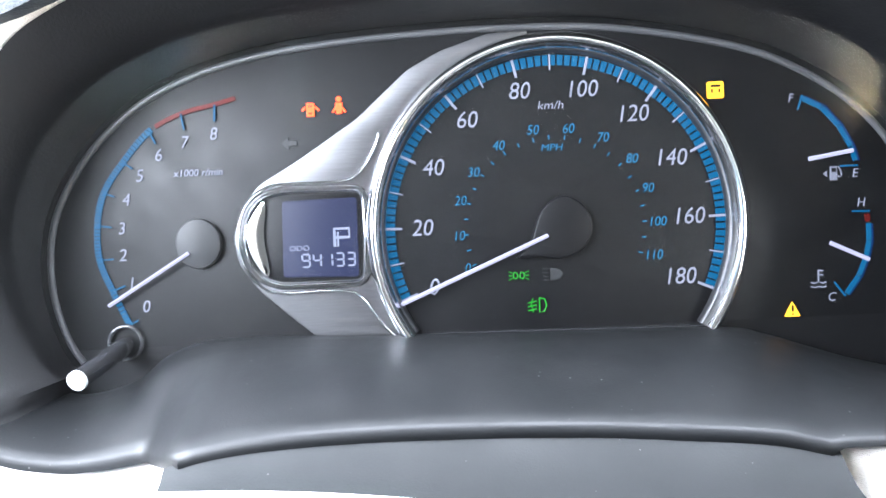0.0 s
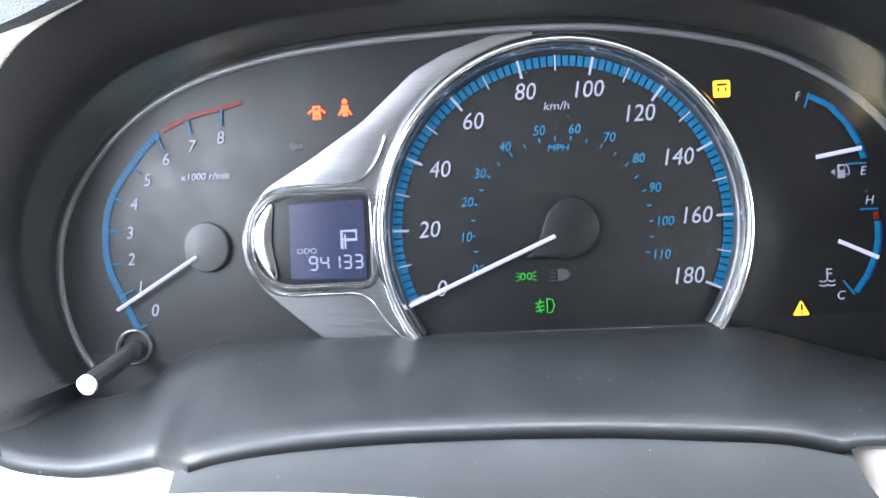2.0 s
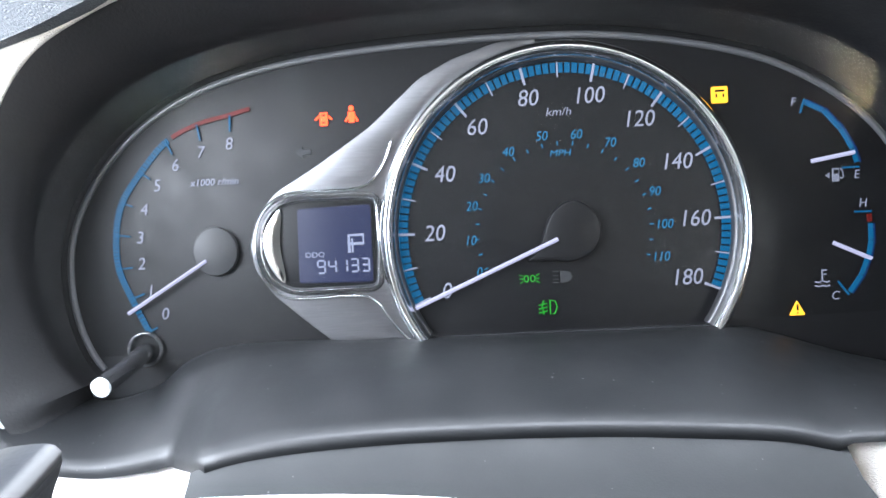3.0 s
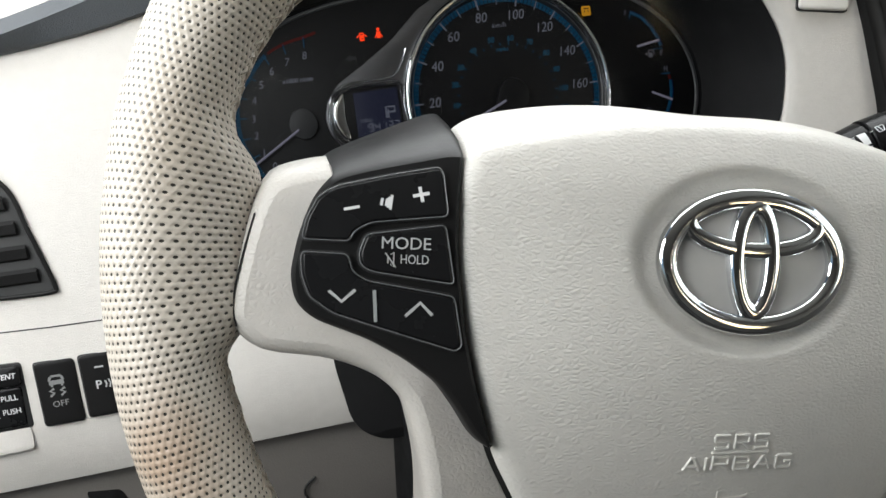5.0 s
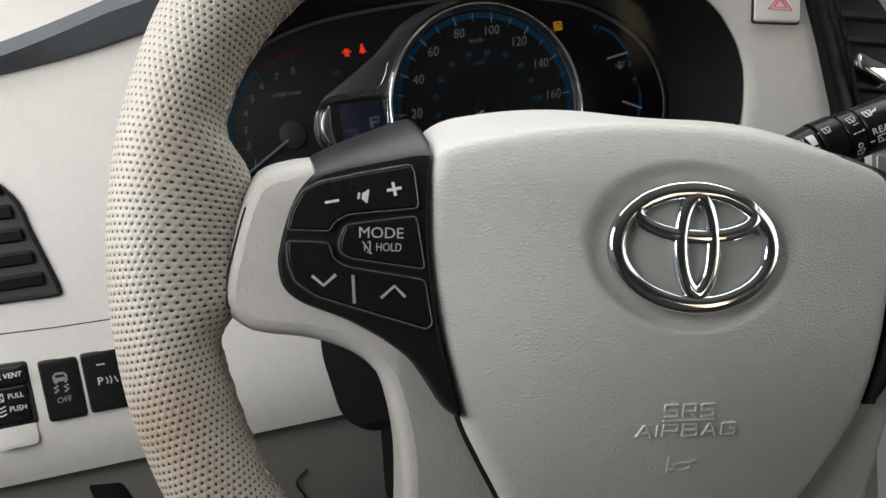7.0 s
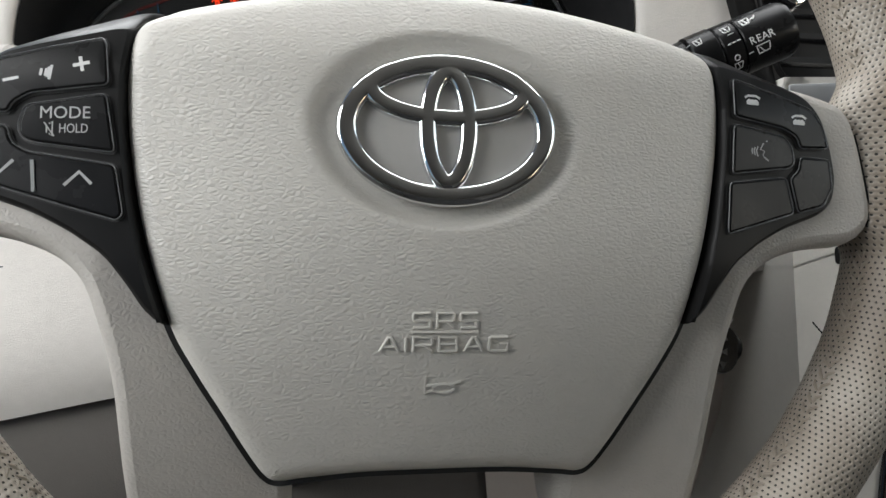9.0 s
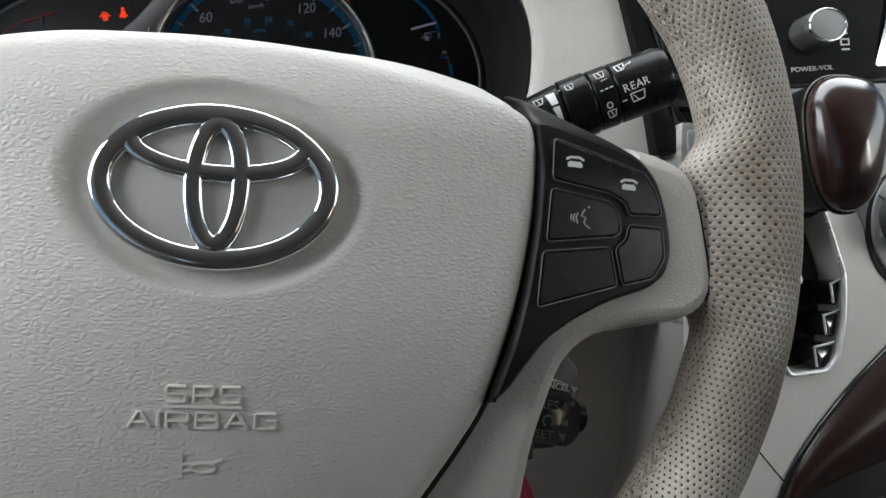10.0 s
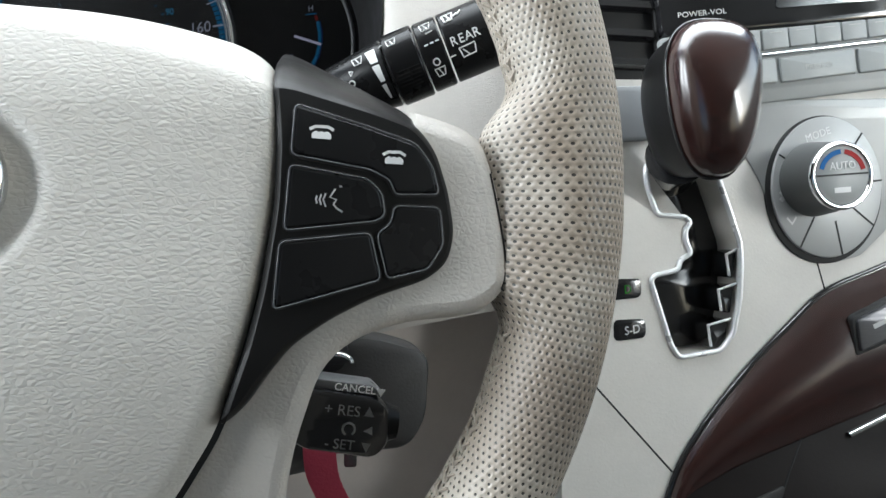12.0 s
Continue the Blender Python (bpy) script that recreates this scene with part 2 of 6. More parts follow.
print_grey = plain("grey_print", (0.36, 0.36, 0.36), 0.5)
dim_print = plain("dim_print", (0.19, 0.19, 0.19), 0.5)
glow_white = lit("lit_white", (0.80, 0.82, 1.0), 0.040)
print_lit = lit("lit_dim_white", (0.80, 0.82, 1.0), 0.022)
glow_pointer = lit("lit_pointer", (0.82, 0.78, 1.0), 0.085)
glow_blue = lit("lit_blue", (0.015, 0.215, 0.45), 0.056)
glow_mph = lit("lit_pale_blue", (0.03, 0.16, 0.28), 0.21)
glow_red = lit("lit_red", (0.5, 0.03, 0.02), 0.011)
glow_lamp = lit("lamp_orange_red", (1.0, 0.05, 0.008), 1.0)
glow_amber = lit("lamp_amber", (1.0, 0.45, 0.02), 0.3)
glow_green = lit("lamp_green", (0.08, 0.75, 0.05), 0.05)
lcd_blue = lit("lcd_panel", (0.05, 0.058, 0.135), 0.06)
lcd_digit = lit("lcd_segment", (0.62, 0.66, 0.85), 0.05)
wood = wooden("dark_red_wood")
lens_glass = clear_lens("clear_cover")
red_strap = plain("red_strap", (0.75, 0.09, 0.16), 0.6, grain=0.0002)
screen_glass = plain("screen_glass", (0.01, 0.012, 0.014), 0.06, dirt=0.03, coat=1.0, spec=1.0)
cloth = plain("headliner_cloth", (0.45, 0.43, 0.40), 0.85, grain=0.0004)
door_skin = plain("door_card", (0.22, 0.21, 0.195), 0.6, grain=0.0002)
box_dark = plain("console_dark_plastic", (0.009, 0.0072, 0.0068), 0.45, grain=0.00005, spec=0.1)
carpet = plain("carpet", (0.06, 0.055, 0.05), 0.9, grain=0.0006)

from mathutils.geometry import tessellate_polygon

# ---- building helpers; shapes are made in working units and stored in metres


def part(name, shape, material, parent=None, label="", smooth=True, matrix=None, uv=None):
    """Link a shape (vertices, faces) as one mesh object under a thing or a part."""
    verts, faces = shape
    me = bpy.data.meshes.new(name)
    me.from_pydata([(v[0] * U, v[1] * U, v[2] * U) for v in verts], [], faces)
    bm = bmesh.new()
    bm.from_mesh(me)
    bmesh.ops.recalc_face_normals(bm, faces=bm.faces)
    bm.to_mesh(me)
    bm.free()
    me.materials.append(material)
    me.polygons.foreach_set("use_smooth", [smooth] * len(me.polygons))
    if smooth:
        me.set_sharp_from_angle(angle=radians(38))
    ob = new(name, me)
    if parent is not None:
        ob.parent = parent
    if matrix is not None:
        ob.matrix_basis = matrix
    if label:
        tagged(ob, label)
    return ob


def thing(name, matrix, label, category, group="", kind=""):
    ob = new(name)
    ob.empty_display_size = 0.02
    ob.matrix_basis = matrix
    return tagged(ob, label, category, group, kind)


def join(*shapes):
    verts, faces = [], []
    for v, f in shapes:
        k = len(verts)
        verts += list(v)
        faces += [tuple(i + k for i in q) for q in f]
    return verts, faces


def spline(points, n=6, closed=False):
    """Points along a smooth curve through the given ones."""
    p = [Vector(q) for q in points]
    out, m = [], len(p)
    for i in range(m if closed else m - 1):
        a, b, c, d = (p[(i + j) % m] if closed else p[min(max(i + j, 0), m - 1)] for j in (-1, 0, 1, 2))
        for s in range(n):
            t = s / n
            out.append(0.5 * (2 * b + (c - a) * t + (2 * a - 5 * b + 4 * c - d) * t * t + (3 * b - a - 3 * c + d) * t ** 3))
    if not closed:
        out.append(p[-1])
    return out


def round_corners(points, r, n=4):
    """A closed outline with its corners rounded."""
    p = [Vector(q[:2]) for q in points]
    out = []
    for i, c in enumerate(p):
        a, b = p[i - 1], p[(i + 1) % len(p)]
        k = min(r, (a - c).length * 0.45, (b - c).length * 0.45)
        s, e = c + (a - c).normalized() * k, c + (b - c).normalized() * k
        for j in range(n + 1):
            t = j / n
            out.append((1 - t) ** 2 * s + 2 * t * (1 - t) * c + t * t * e)
    return out


def grow(outline, d):
    """An outline pushed outwards (d > 0) along its normals."""
    p = [Vector(q[:2]) for q in outline]
    area = sum(a.x * b.y - b.x * a.y for a, b in zip(p, p[1:] + p[:1]))
    sign = 1 if area > 0 else -1
    out = []
    for i, c in enumerate(p):
        t = (p[(i + 1) % len(p)] - p[i - 1])
        t = t.normalized() if t.length > 1e-9 else Vector((1, 0))
        out.append(c + Vector((t.y, -t.x)) * d * sign)
    return out


def grow_line(points, d):
    """An open flat line, unchanged but for points pushed away from the origin."""
    return [Vector(p) * (1 + d / Vector(p).length) for p in points]


def loft(rings, closed=True, cap_first=False, cap_last=False):
    n = len(rings[0])
    verts = [tuple(v) for r in rings for v in r]
    faces = []
    for i in range(len(rings) - 1):
        for j in range(n if closed else n - 1):
            k = (j + 1) % n
            faces.append((i * n + j, i * n + k, (i + 1) * n + k, (i + 1) * n + j))
    for want, base in ((cap_first, 0), (cap_last, (len(rings) - 1) * n)):
        if want:
            ring = [Vector(v) for v in verts[base:base + n]]
            faces += [tuple(base + k for k in t) for t in tessellate_polygon([ring]) if len(set(t)) == 3]
    return verts, faces


def flat(x, y):
    return 0.0


def plate(outline, top, thick, bevel=0.5, rise=flat):
    """A plate of any outline with a rounded upper edge; its upper face lies at top + rise(x, y)."""
    rings = []
    for d, z in ((0, -thick), (0, -bevel), (-bevel * 0.3, -bevel * 0.3), (-bevel, 0)):
        rings.append([(p[0], p[1], top + z + rise(p[0], p[1])) for p in (grow(outline, d) if d else outline)])
    if rise is flat:
        return loft(rings, True, True, True)
    return join(loft(rings, True, True, False), curved_cap(rings[-1], lambda x, y: top + rise(x, y)))


def curved_cap(ring, height):
    """A finely divided lid over a ring, which follows a height at its inner points."""
    bm = bmesh.new()
    rim_verts = [bm.verts.new((v[0], v[1], 0)) for v in ring]
    for tri in tessellate_polygon([[Vector((v[0], v[1], 0)) for v in ring]]):
        if len(set(tri)) == 3:
            bm.faces.new([rim_verts[i] for i in tri])
    for _ in range(4):
        long = [e for e in bm.edges if e.calc_length() > 2.2 and not e.is_boundary]
        if not long:
            break
        bmesh.ops.bisect_edges(bm, edges=long, cuts=1)
        bmesh.ops.triangulate(bm, faces=[q for q in bm.faces if len(q.verts) > 3])
    for v in bm.verts:
        v.co.z = height(v.co.x, v.co.y)
    known = {(round(p[0], 2), round(p[1], 2)): p[2] for p in ring}
    for v in bm.verts:
        v.co.z = known.get((round(v.co.x, 2), round(v.co.y, 2)), v.co.z)
    bm.verts.index_update()
    out = [tuple(v.co) for v in bm.verts], [tuple(v.index for v in q.verts) for q in bm.faces]
    bm.free()
    return out


def ribbon(points, half, high, closed=False, base=0.0, rise=flat, n=8, round_top=True, boxy=1.0):
    """A bar that follows a flat line: half its width, its height above base."""
    p = [Vector(q[:2]) for q in points]
    m = len(p)
    rings = []
    for i in range(m):
        a = p[i - 1] if (closed or i > 0) else p[i]
        b = p[(i + 1) % m] if (closed or i < m - 1) else p[i]
        t = (b - a).normalized() if (b - a).length > 1e-9 else Vector((1, 0))
        s = Vector((-t.y, t.x))
        z0 = base + rise(p[i].x, p[i].y)
        ring = []
        if round_top:
            for j in range(n + 1):
                w = math.pi * j / n
                cw, sw = math.cos(w), math.sin(w)
                q = p[i] + s * half * math.copysign(abs(cw) ** boxy, cw)
                ring.append((q.x, q.y, z0 + high * sw ** boxy))
        else:
            for k, h in ((1, 0), (1, 1), (-1, 1), (-1, 0)):
                q = p[i] + s * half * k
                ring.append((q.x, q.y, z0 + high * h))
        rings.append(ring)
    if closed:
        return loft(rings + [rings[0]], True)
    return loft(rings, True, True, True)


def ellipse(cx, cy, a, b, n=48, a0=0.0, a1=360.0):
    full = abs(a1 - a0) >= 359.9
    k = n if full else n + 1
    return [(cx + a * math.cos(radians(a0 + (a1 - a0) * i / n)), cy + b * math.sin(radians(a0 + (a1 - a0) * i / n))) for i in range(k)]


def tube(points, radius, n=12):
    """A round rod along points in space; radius may be a list."""
    p = [Vector(q) for q in points]
    rings = []
    up = Vector((0, 0, 1))
    for i in range(len(p)):
        t = (p[min(i + 1, len(p) - 1)] - p[max(i - 1, 0)]).normalized()
        if abs(t.dot(up)) > 0.95:
            up = Vector((0, 1, 0))
        a = t.cross(up).normalized()
        b = a.cross(t)
        r = radius[i] if isinstance(radius, (list, tuple)) else radius
        rings.append([p[i] + (a * math.cos(w) + b * math.sin(w)) * r for w in (2 * math.pi * j / n for j in range(n))])
    return loft(rings, True, True, True)


def lathe(profile, n=32, centre=(0, 0, 0)):
    """A turned body about the local z axis: (radius, z) pairs."""
    rings = [[(centre[0] + r * math.cos(2 * math.pi * j / n), centre[1] + r * math.sin(2 * math.pi * j / n), centre[2] + z) for j in range(n)] for r, z in profile]
    return loft(rings, True, True, True)


def moved(shape, m):
    return [tuple(m @ Vector(v)) for v in shape[0]], shape[1]


def box(x0, y0, z0, x1, y1, z1, r=0.0):
    o = [(x0, y0), (x1, y0), (x1, y1), (x0, y1)]
    if r:
        o = round_corners(o, r, 3)
    return plate(o, z1, z1 - z0, min(r * 0.5, 0.6) if r else 0.05)


def lettering(name, words, x, y, size, top, material, parent, label="", slant=0.0, turn=0.0, wide=1.0, depth=0.12, rise=flat, bold=0.0):
    """Words in the built-in font, centred on (x, y)."""
    curve = bpy.data.curves.new(name, "FONT")
    curve.body, curve.size, curve.align_x, curve.align_y = words, size, "CENTER", "CENTER"
    curve.shear, curve.extrude, curve.resolution_u, curve.offset = slant, depth, 3, bold
    tmp = bpy.data.objects.new(name, curve)
    me = bpy.data.meshes.new_from_object(tmp)
    bpy.data.objects.remove(tmp)
    bpy.data.curves.remove(curve)
    c, s = math.cos(radians(turn)), math.sin(radians(turn))
    for v in me.vertices:
        px, py = v.co.x * wide, v.co.y
        wx, wy = x + px * c - py * s, y + px * s + py * c
        v.co = (wx * U, wy * U, (top + rise(wx, wy) + v.co.z) * U)
    me.name = name
    me.materials.clear()
    me.materials.append(material)
    ob = new(name, me)
    ob.parent = parent
    if label:
        tagged(ob, label)
    return ob


def mirror(points):
    return [(-p[0], *p[1:]) for p in points]


# ==== the steering wheel
wheel = thing("steering_wheel", FW, "light grey leather steering wheel with perforated rim, worn and stained", "steering wheel")


def smooth_step(t):
    t = min(1.0, max(0.0, t))
    return t * t * (3 - 2 * t)


def pad_z(x, y):
    z = -0.0011 * x * x
    if y < -20:
        z -= 0.0032 * (y + 20) ** 2
    if y > 15:
        z -= 0.010 * (y - 15) ** 2
    q = (x / 36.5) ** 2 + (y / 26.2) ** 2
    if q < 1.0:
        z -= 2.8 * smooth_step((1 - q) * 3.4)
    return z - 0.6


PAD_HALF = [(0, 39.6), (22, 38.8), (44, 35.8), (62, 32.2), (75, 28.6), (80, 24.0), (81.6, 14), (81.2, 0), (78.6, -17), (75, -33), (69.7, -51), (63.5, -63), (57, -74), (51, -84.5), (46.3, -91.6), (42.5, -93.6), (36, -92.8), (20, -91.3)]


def pad_outline(n=5):
    half = [Vector(p) for p in PAD_HALF]
    return spline(half + [Vector((0, -91))] + [Vector((-p.x, p.y)) for p in reversed(half[1:])], n, True)


def airbag_shape():
    out = pad_outline()
    c = Vector((0, -24))
    rings = []
    for inset, drop in ((0.6, 26), (0.2, 14), (0.0, 6.0), (0.35, 3.4), (1.2, 1.5), (2.6, 0.45), (4.6, 0.0)):
        ring = []
        for p in grow(out, -inset):
            lift = {26: 1.0, 14: 0.47}.get(drop, 0.0) * (6.4 + 4.2 * (1 - math.exp(-(p.x / 35) ** 2))) * max(0.0, min(1.0, (p.y - 8) / 22))
            ring.append((p.x, p.y + lift, pad_z(p.x, p.y) - drop))
        rings.append(ring)
    last = grow(out, -4.6)
    for k in range(1, 46):
        s = 1 - k / 46
        rings.append([((c + (p - c) * s).x, (c + (p - c) * s).y, pad_z(*(c + (p - c) * s))) for p in last])
    return loft(rings, True, False, True)


cover = part("airbag_cover", airbag_shape(), pad_skin, wheel, "domed light grey grained airbag cover")

badge_paint = plain("badge_paint", (0.46, 0.45, 0.43), 0.42)

# emblem: chrome ovals on a grey plate
emblem = part("emblem", plate(ellipse(0, 0, 26.5, 17.6, 64), -1.6, 2.0, 0.3), badge_paint, wheel, "oval badge of chrome rings over a pale plate")
part("ring", ribbon(ellipse(0, 0, 26.2, 17.3, 96), 2.75, 2.6, True, -1.8, n=12, boxy=0.6), chrome, emblem, "chrome ring")
part("ring", ribbon(ellipse(0, 10.0, 20.0, 6.9, 72), 2.4, 2.4, True, -1.6, n=12, boxy=0.6), chrome, emblem, "chrome ring")
part("ring", ribbon(ellipse(0, 0.6, 5.5, 14.4, 72), 2.45, 2.45, True, -1.6, n=12, boxy=0.6), chrome, emblem, "chrome ring")


def pad_top(x, y):
    return pad_z(x, y)


STROKES = {
    "S": [[(1, 1), (0.06, 1), (0, 0.94), (0, 0.56), (0.06, 0.5), (0.94, 0.5), (1, 0.44), (1, 0.06), (0.94, 0), (0, 0)]],
    "R": [[(0, 0), (0, 1), (0.92, 1), (1, 0.92), (1, 0.52), (0.92, 0.44), (0, 0.44)], [(0.55, 0.44), (1, 0)]],
    "A": [[(0, 0), (0.44, 1), (0.56, 1), (1, 0)], [(0.2, 0.34), (0.8, 0.34)]],
    "I": [[(0.5, 0), (0.5, 1)]],
    "B": [[(0, 0), (0, 1), (0.88, 1), (0.95, 0.92), (0.95, 0.6), (0.88, 0.52), (0, 0.52)], [(0.88, 0.52), (1, 0.44), (1, 0.08), (0.92, 0), (0, 0)]],
    "G": [[(1, 1), (0.06, 1), (0, 0.93), (0, 0.07), (0.06, 0), (0.94, 0), (1, 0.07), (1, 0.5), (0.55, 0.5)]],
}


def embossed(word, x, y, wide, high, gap):
    """Block capitals raised a little from the cover."""
    widths = [0.0 if ch == "I" else 1.0 for ch in word]
    w = (wide - gap * (len(word) - 1)) / sum(widths)
    shapes, at = [], x - wide / 2
    for ch, k in zip(word, widths):
        for line in STROKES[ch]:
            pts = [(at + (px - (0.5 if ch == "I" else 0)) * w, y + (py - 0.5) * high) for px, py in line]
            shapes.append(ribbon(pts, 0.42, 0.6, False, -0.05, pad_top, n=6, boxy=0.7))
        at += w * k + gap
    return part("embossed_word", join(*shapes), letter_skin, cover, "raised grey lettering")


embossed("SRS", 0, -49.2, 16.6, 3.7, 1.9)
embossed("AIRBAG", 0, -55.4, 33.6, 3.6, 1.9)
part("underline", ribbon([(-8.8, -52.1), (8.8, -52.1)], 0.32, 0.7, False, -0.05, pad_top, round_top=False), letter_skin, cover)
horn = [[(-4.6, -63.9), (-4.6, -68.8)], [(-4.4, -66.2), (-2.2, -66.0), (2.0, -65.9), (4.8, -65.1)], ellipse(0.3, -67.0, 2.9, 1.15, 24) + [(3.2, -67.0)], [(-4.4, -68.0), (-2.2, -67.6)]]
part("horn_symbol", join(*[ribbon(h, 0.28, 0.42, False, -0.05, pad_top, round_top=False) for h in horn]), letter_skin, cover, "raised horn symbol")


SEAM_AT = radians(169)  # where the laced seam runs round the tube, from its outer side


# rim: a leather tube that swells towards the spokes
def rim_angle(i, n):
    return 2 * math.pi * i / n


def rim_swell(a):
    """How far the leather reaches inwards beside a spoke."""
    side = math.degrees(math.atan2(math.sin(a), abs(math.cos(a))))
    k = math.exp(-((abs(side + 0.5) / 10.4) ** 7))
    return 10.5 * k


def thumb(a):
    """The thicker grip above the spokes."""
    side = math.degrees(math.atan2(math.sin(a), abs(math.cos(a))))
    t = max(0.0, min(1.0, (side - 17) / 20))
    return 7.0 * t * t * (3 - 2 * t)


def rim_shape(n=432, m=40):
    rings, uvs = [], []
    for i in range(n + 1):
        a = rim_angle(i, n)
        ca, sa = math.cos(a), math.sin(a)
        ring = []
        sw = rim_swell(a)
        grip = 1.5 * math.exp(-((math.degrees(math.atan2(sa, abs(ca))) - 20) / 12) ** 2) + 1.0 * math.exp(-((math.degrees(math.atan2(sa, abs(ca))) + 24) / 14) ** 2)
        for j in range(m):
            w = 2 * math.pi * j / m
            inner = math.cos(w) < 0
            rx = (12.6 + sw + thumb(a)) if inner else 14.8 + grip * 0.3
            rz = 15.0 + grip * 0.4
            cw = math.cos(w)
            if inner and sw > 0.5:
                z = rz * math.sin(w) * (1 - 0.28 * (sw / 10.5) * cw * cw)
            else:
                z = rz * math.sin(w)
            r = 153.4 + rx * cw
            ripple = 0.5 * noise.noise(Vector((ca * 9, sa * 9, w * 0.8))) * (1.0 if inner else 0.35)
            if inner:
                tuck = max(0.0, 1 - abs(w - SEAM_AT) / 0.75)
                ripple += (0.28 + 0.2 * noise.noise(Vector((a * 20, 1, 3)))) * math.cos(108 * a) * tuck * (1 if sw < 1 else 0) + 0.45 * math.exp(-((w - SEAM_AT) / 0.09) ** 2)
            ring.append(((r + ripple) * ca, 2 + (r + ripple) * sa, -25 + z))
        rings.append(ring)
    return rings, n, m


def rim_object():
    rings, n, m = rim_shape()
    shape = loft([r + [r[0]] for r in rings], False)
    ob = part("rim", shape, rim_leather, wheel, "perforated light grey leather rim with brown stains")
    me = ob.data
    layer = me.uv_layers.new(name="UVMap")
    w = m + 1
    for loop in me.loops:
        i, j = divmod(loop.vertex_index, w)
        layer.data[loop.index].uv = (153.4 * 2 * math.pi * i / n * U, 15.5 * 2 * math.pi * j / m * U)
    return ob


rim = rim_object()


def seam_shape():
    """The laced seam along the inside of the rim: pairs of slanting stitches."""
    shapes = []
    n = 216

    def on_rim(a, w, lift):
        rx = 12.6 + thumb(a) + lift
        r = 153.4 + rx * math.cos(w)
        return (r * math.cos(a), 2 + r * math.sin(a), -25 + (15.0 + lift) * math.sin(w))

    for i in range(n):
        a = 2 * math.pi * (i + 0.5) / n
        if rim_swell(a) > 1.0:
            continue
        for side in (-1, 1):
            jog = 0.003 * noise.noise(Vector((i * 1.7, side, 0)))
            p = [on_rim(a - 0.010 + jog, SEAM_AT + side * 0.02, -0.6), on_rim(a + 0.002, SEAM_AT + side * 0.09, 0.3 + 0.15 * math.cos(a)), on_rim(a + 0.014 - jog, SEAM_AT + side * 0.20, -0.3)]
            shapes.append(tube(p, [0.4, 0.55, 0.35], 5))
    return join(*shapes)


tagged(part("laced_seam", seam_shape(), thread, wheel, "laced leather seam inside the rim"), kind="stuff")


# spokes, their grey bezels and dark button panels
def panel_z(x, y):
    x = abs(x)
    return -6.6 - 0.165 * (x - 83) - (0.010 * (y - 8) ** 2 if y > 8 else 0.0) - (0.006 * (y + 30) ** 2 if y < -30 else 0)


PANEL = [(79.5, 25.6), (84, 25.6), (104, 20.9), (112.5, 18.2), (117.6, 12.5), (121.0, 3), (122.8, -7), (121.2, -14), (116.5, -18), (103, -22.6), (93.5, -27.5), (85, -33.4), (79.5, -40.5), (75, -47.4), (69.6, -51.6), (72, -44), (75.5, -33), (78.3, -20), (80.6, -2), (80.9, 12)]
BEZEL = [(80, 24), (108, 22.0), (120, 20), (128.6, 16.2), (132.6, 8), (135.2, -3), (137, -14), (136, -20.5), (128.4, -26.4), (114, -28.2), (104.8, -30.6), (97.3, -34.4), (91.8, -40.5), (88.4, -50), (85.8, -60), (84.2, -72), (82.5, -98), (79, -128), (58, -132), (44, -118), (39, -96), (51.5, -73), (66, -51)]


def spoke(sign):
    flip = (lambda p: p) if sign > 0 else mirror
    outline = flip([(p.x, p.y) for p in spline([Vector(q) for q in BEZEL], 3, True)])

    def bez_z(x, y):
        x = abs(x)
        z = -13.2 - 0.06 * (x - 100) - 0.15 * max(0.0, 88 - x) - (0.010 * (y - 8) ** 2 if y > 8 else 0.0)
        return z - (0.0030 * (y + 35) ** 2 if y < -35 else 0.0)

    rings = []
    for d, z, lift in ((-2.0, -30, 6), (-0.6, -17, 4.5), (0.0, -5.5, 1), (-0.7, -2.2, 0), (-2.2, -0.5, 0), (-4.0, 0, 0)):
        ring = []
        for p in grow(outline, d):
            up = max(0.0, min(1.0, (p[1] - 4) / 10))
            under = max(0.0, min(1.0, (113 - abs(p[0])) / 5))
            ring.append((p[0], p[1] + up * (lift * (1 - under) - 7 * under), bez_z(*p[:2]) + z - 3 * up * under))
        rings.append(ring)
    bez = part("spoke_bezel", join(loft(rings, True, False, False), curved_cap(rings[-1], bez_z)), bezel_skin, wheel, "light grey grained spoke trim")
    out = flip([(p.x, p.y) for p in round_corners(PANEL, 3.2, 4)])
    rings = []
    for d, z, lift in ((0.6, -34, 1.0), (0.6, -20, 0.66), (0.4, -9, 0.33), (0.0, -2.6, 0.06), (-0.5, -0.8, 0), (-1.4, 0, 0)):
        rings.append([(p[0], p[1] + lift * (15.5 - 0.2 * (abs(p[0]) - 80)) * max(0.0, min(1.0, (p[1] - 6) / 9)), panel_z(*p[:2]) + z) for p in grow(out, d)])
    edge = flip([(p.x, p.y) for p in spline([Vector(q) for q in BEZEL[4:8]], 4)])
    part("leather_gap", ribbon(grow_line(edge, -1.2), 0.22, 0.6, False, -1.4, bez_z), groove, wheel, "dark joint between leather and spoke trim")
    panel = part("button_panel", join(loft(rings, True, True, False), curved_cap(rings[-1], panel_z)), charcoal, wheel, "satin charcoal plastic switch panel")
    return bez, panel


spoke_left, panel_left = spoke(-1)
spoke_right, panel_right = spoke(1)

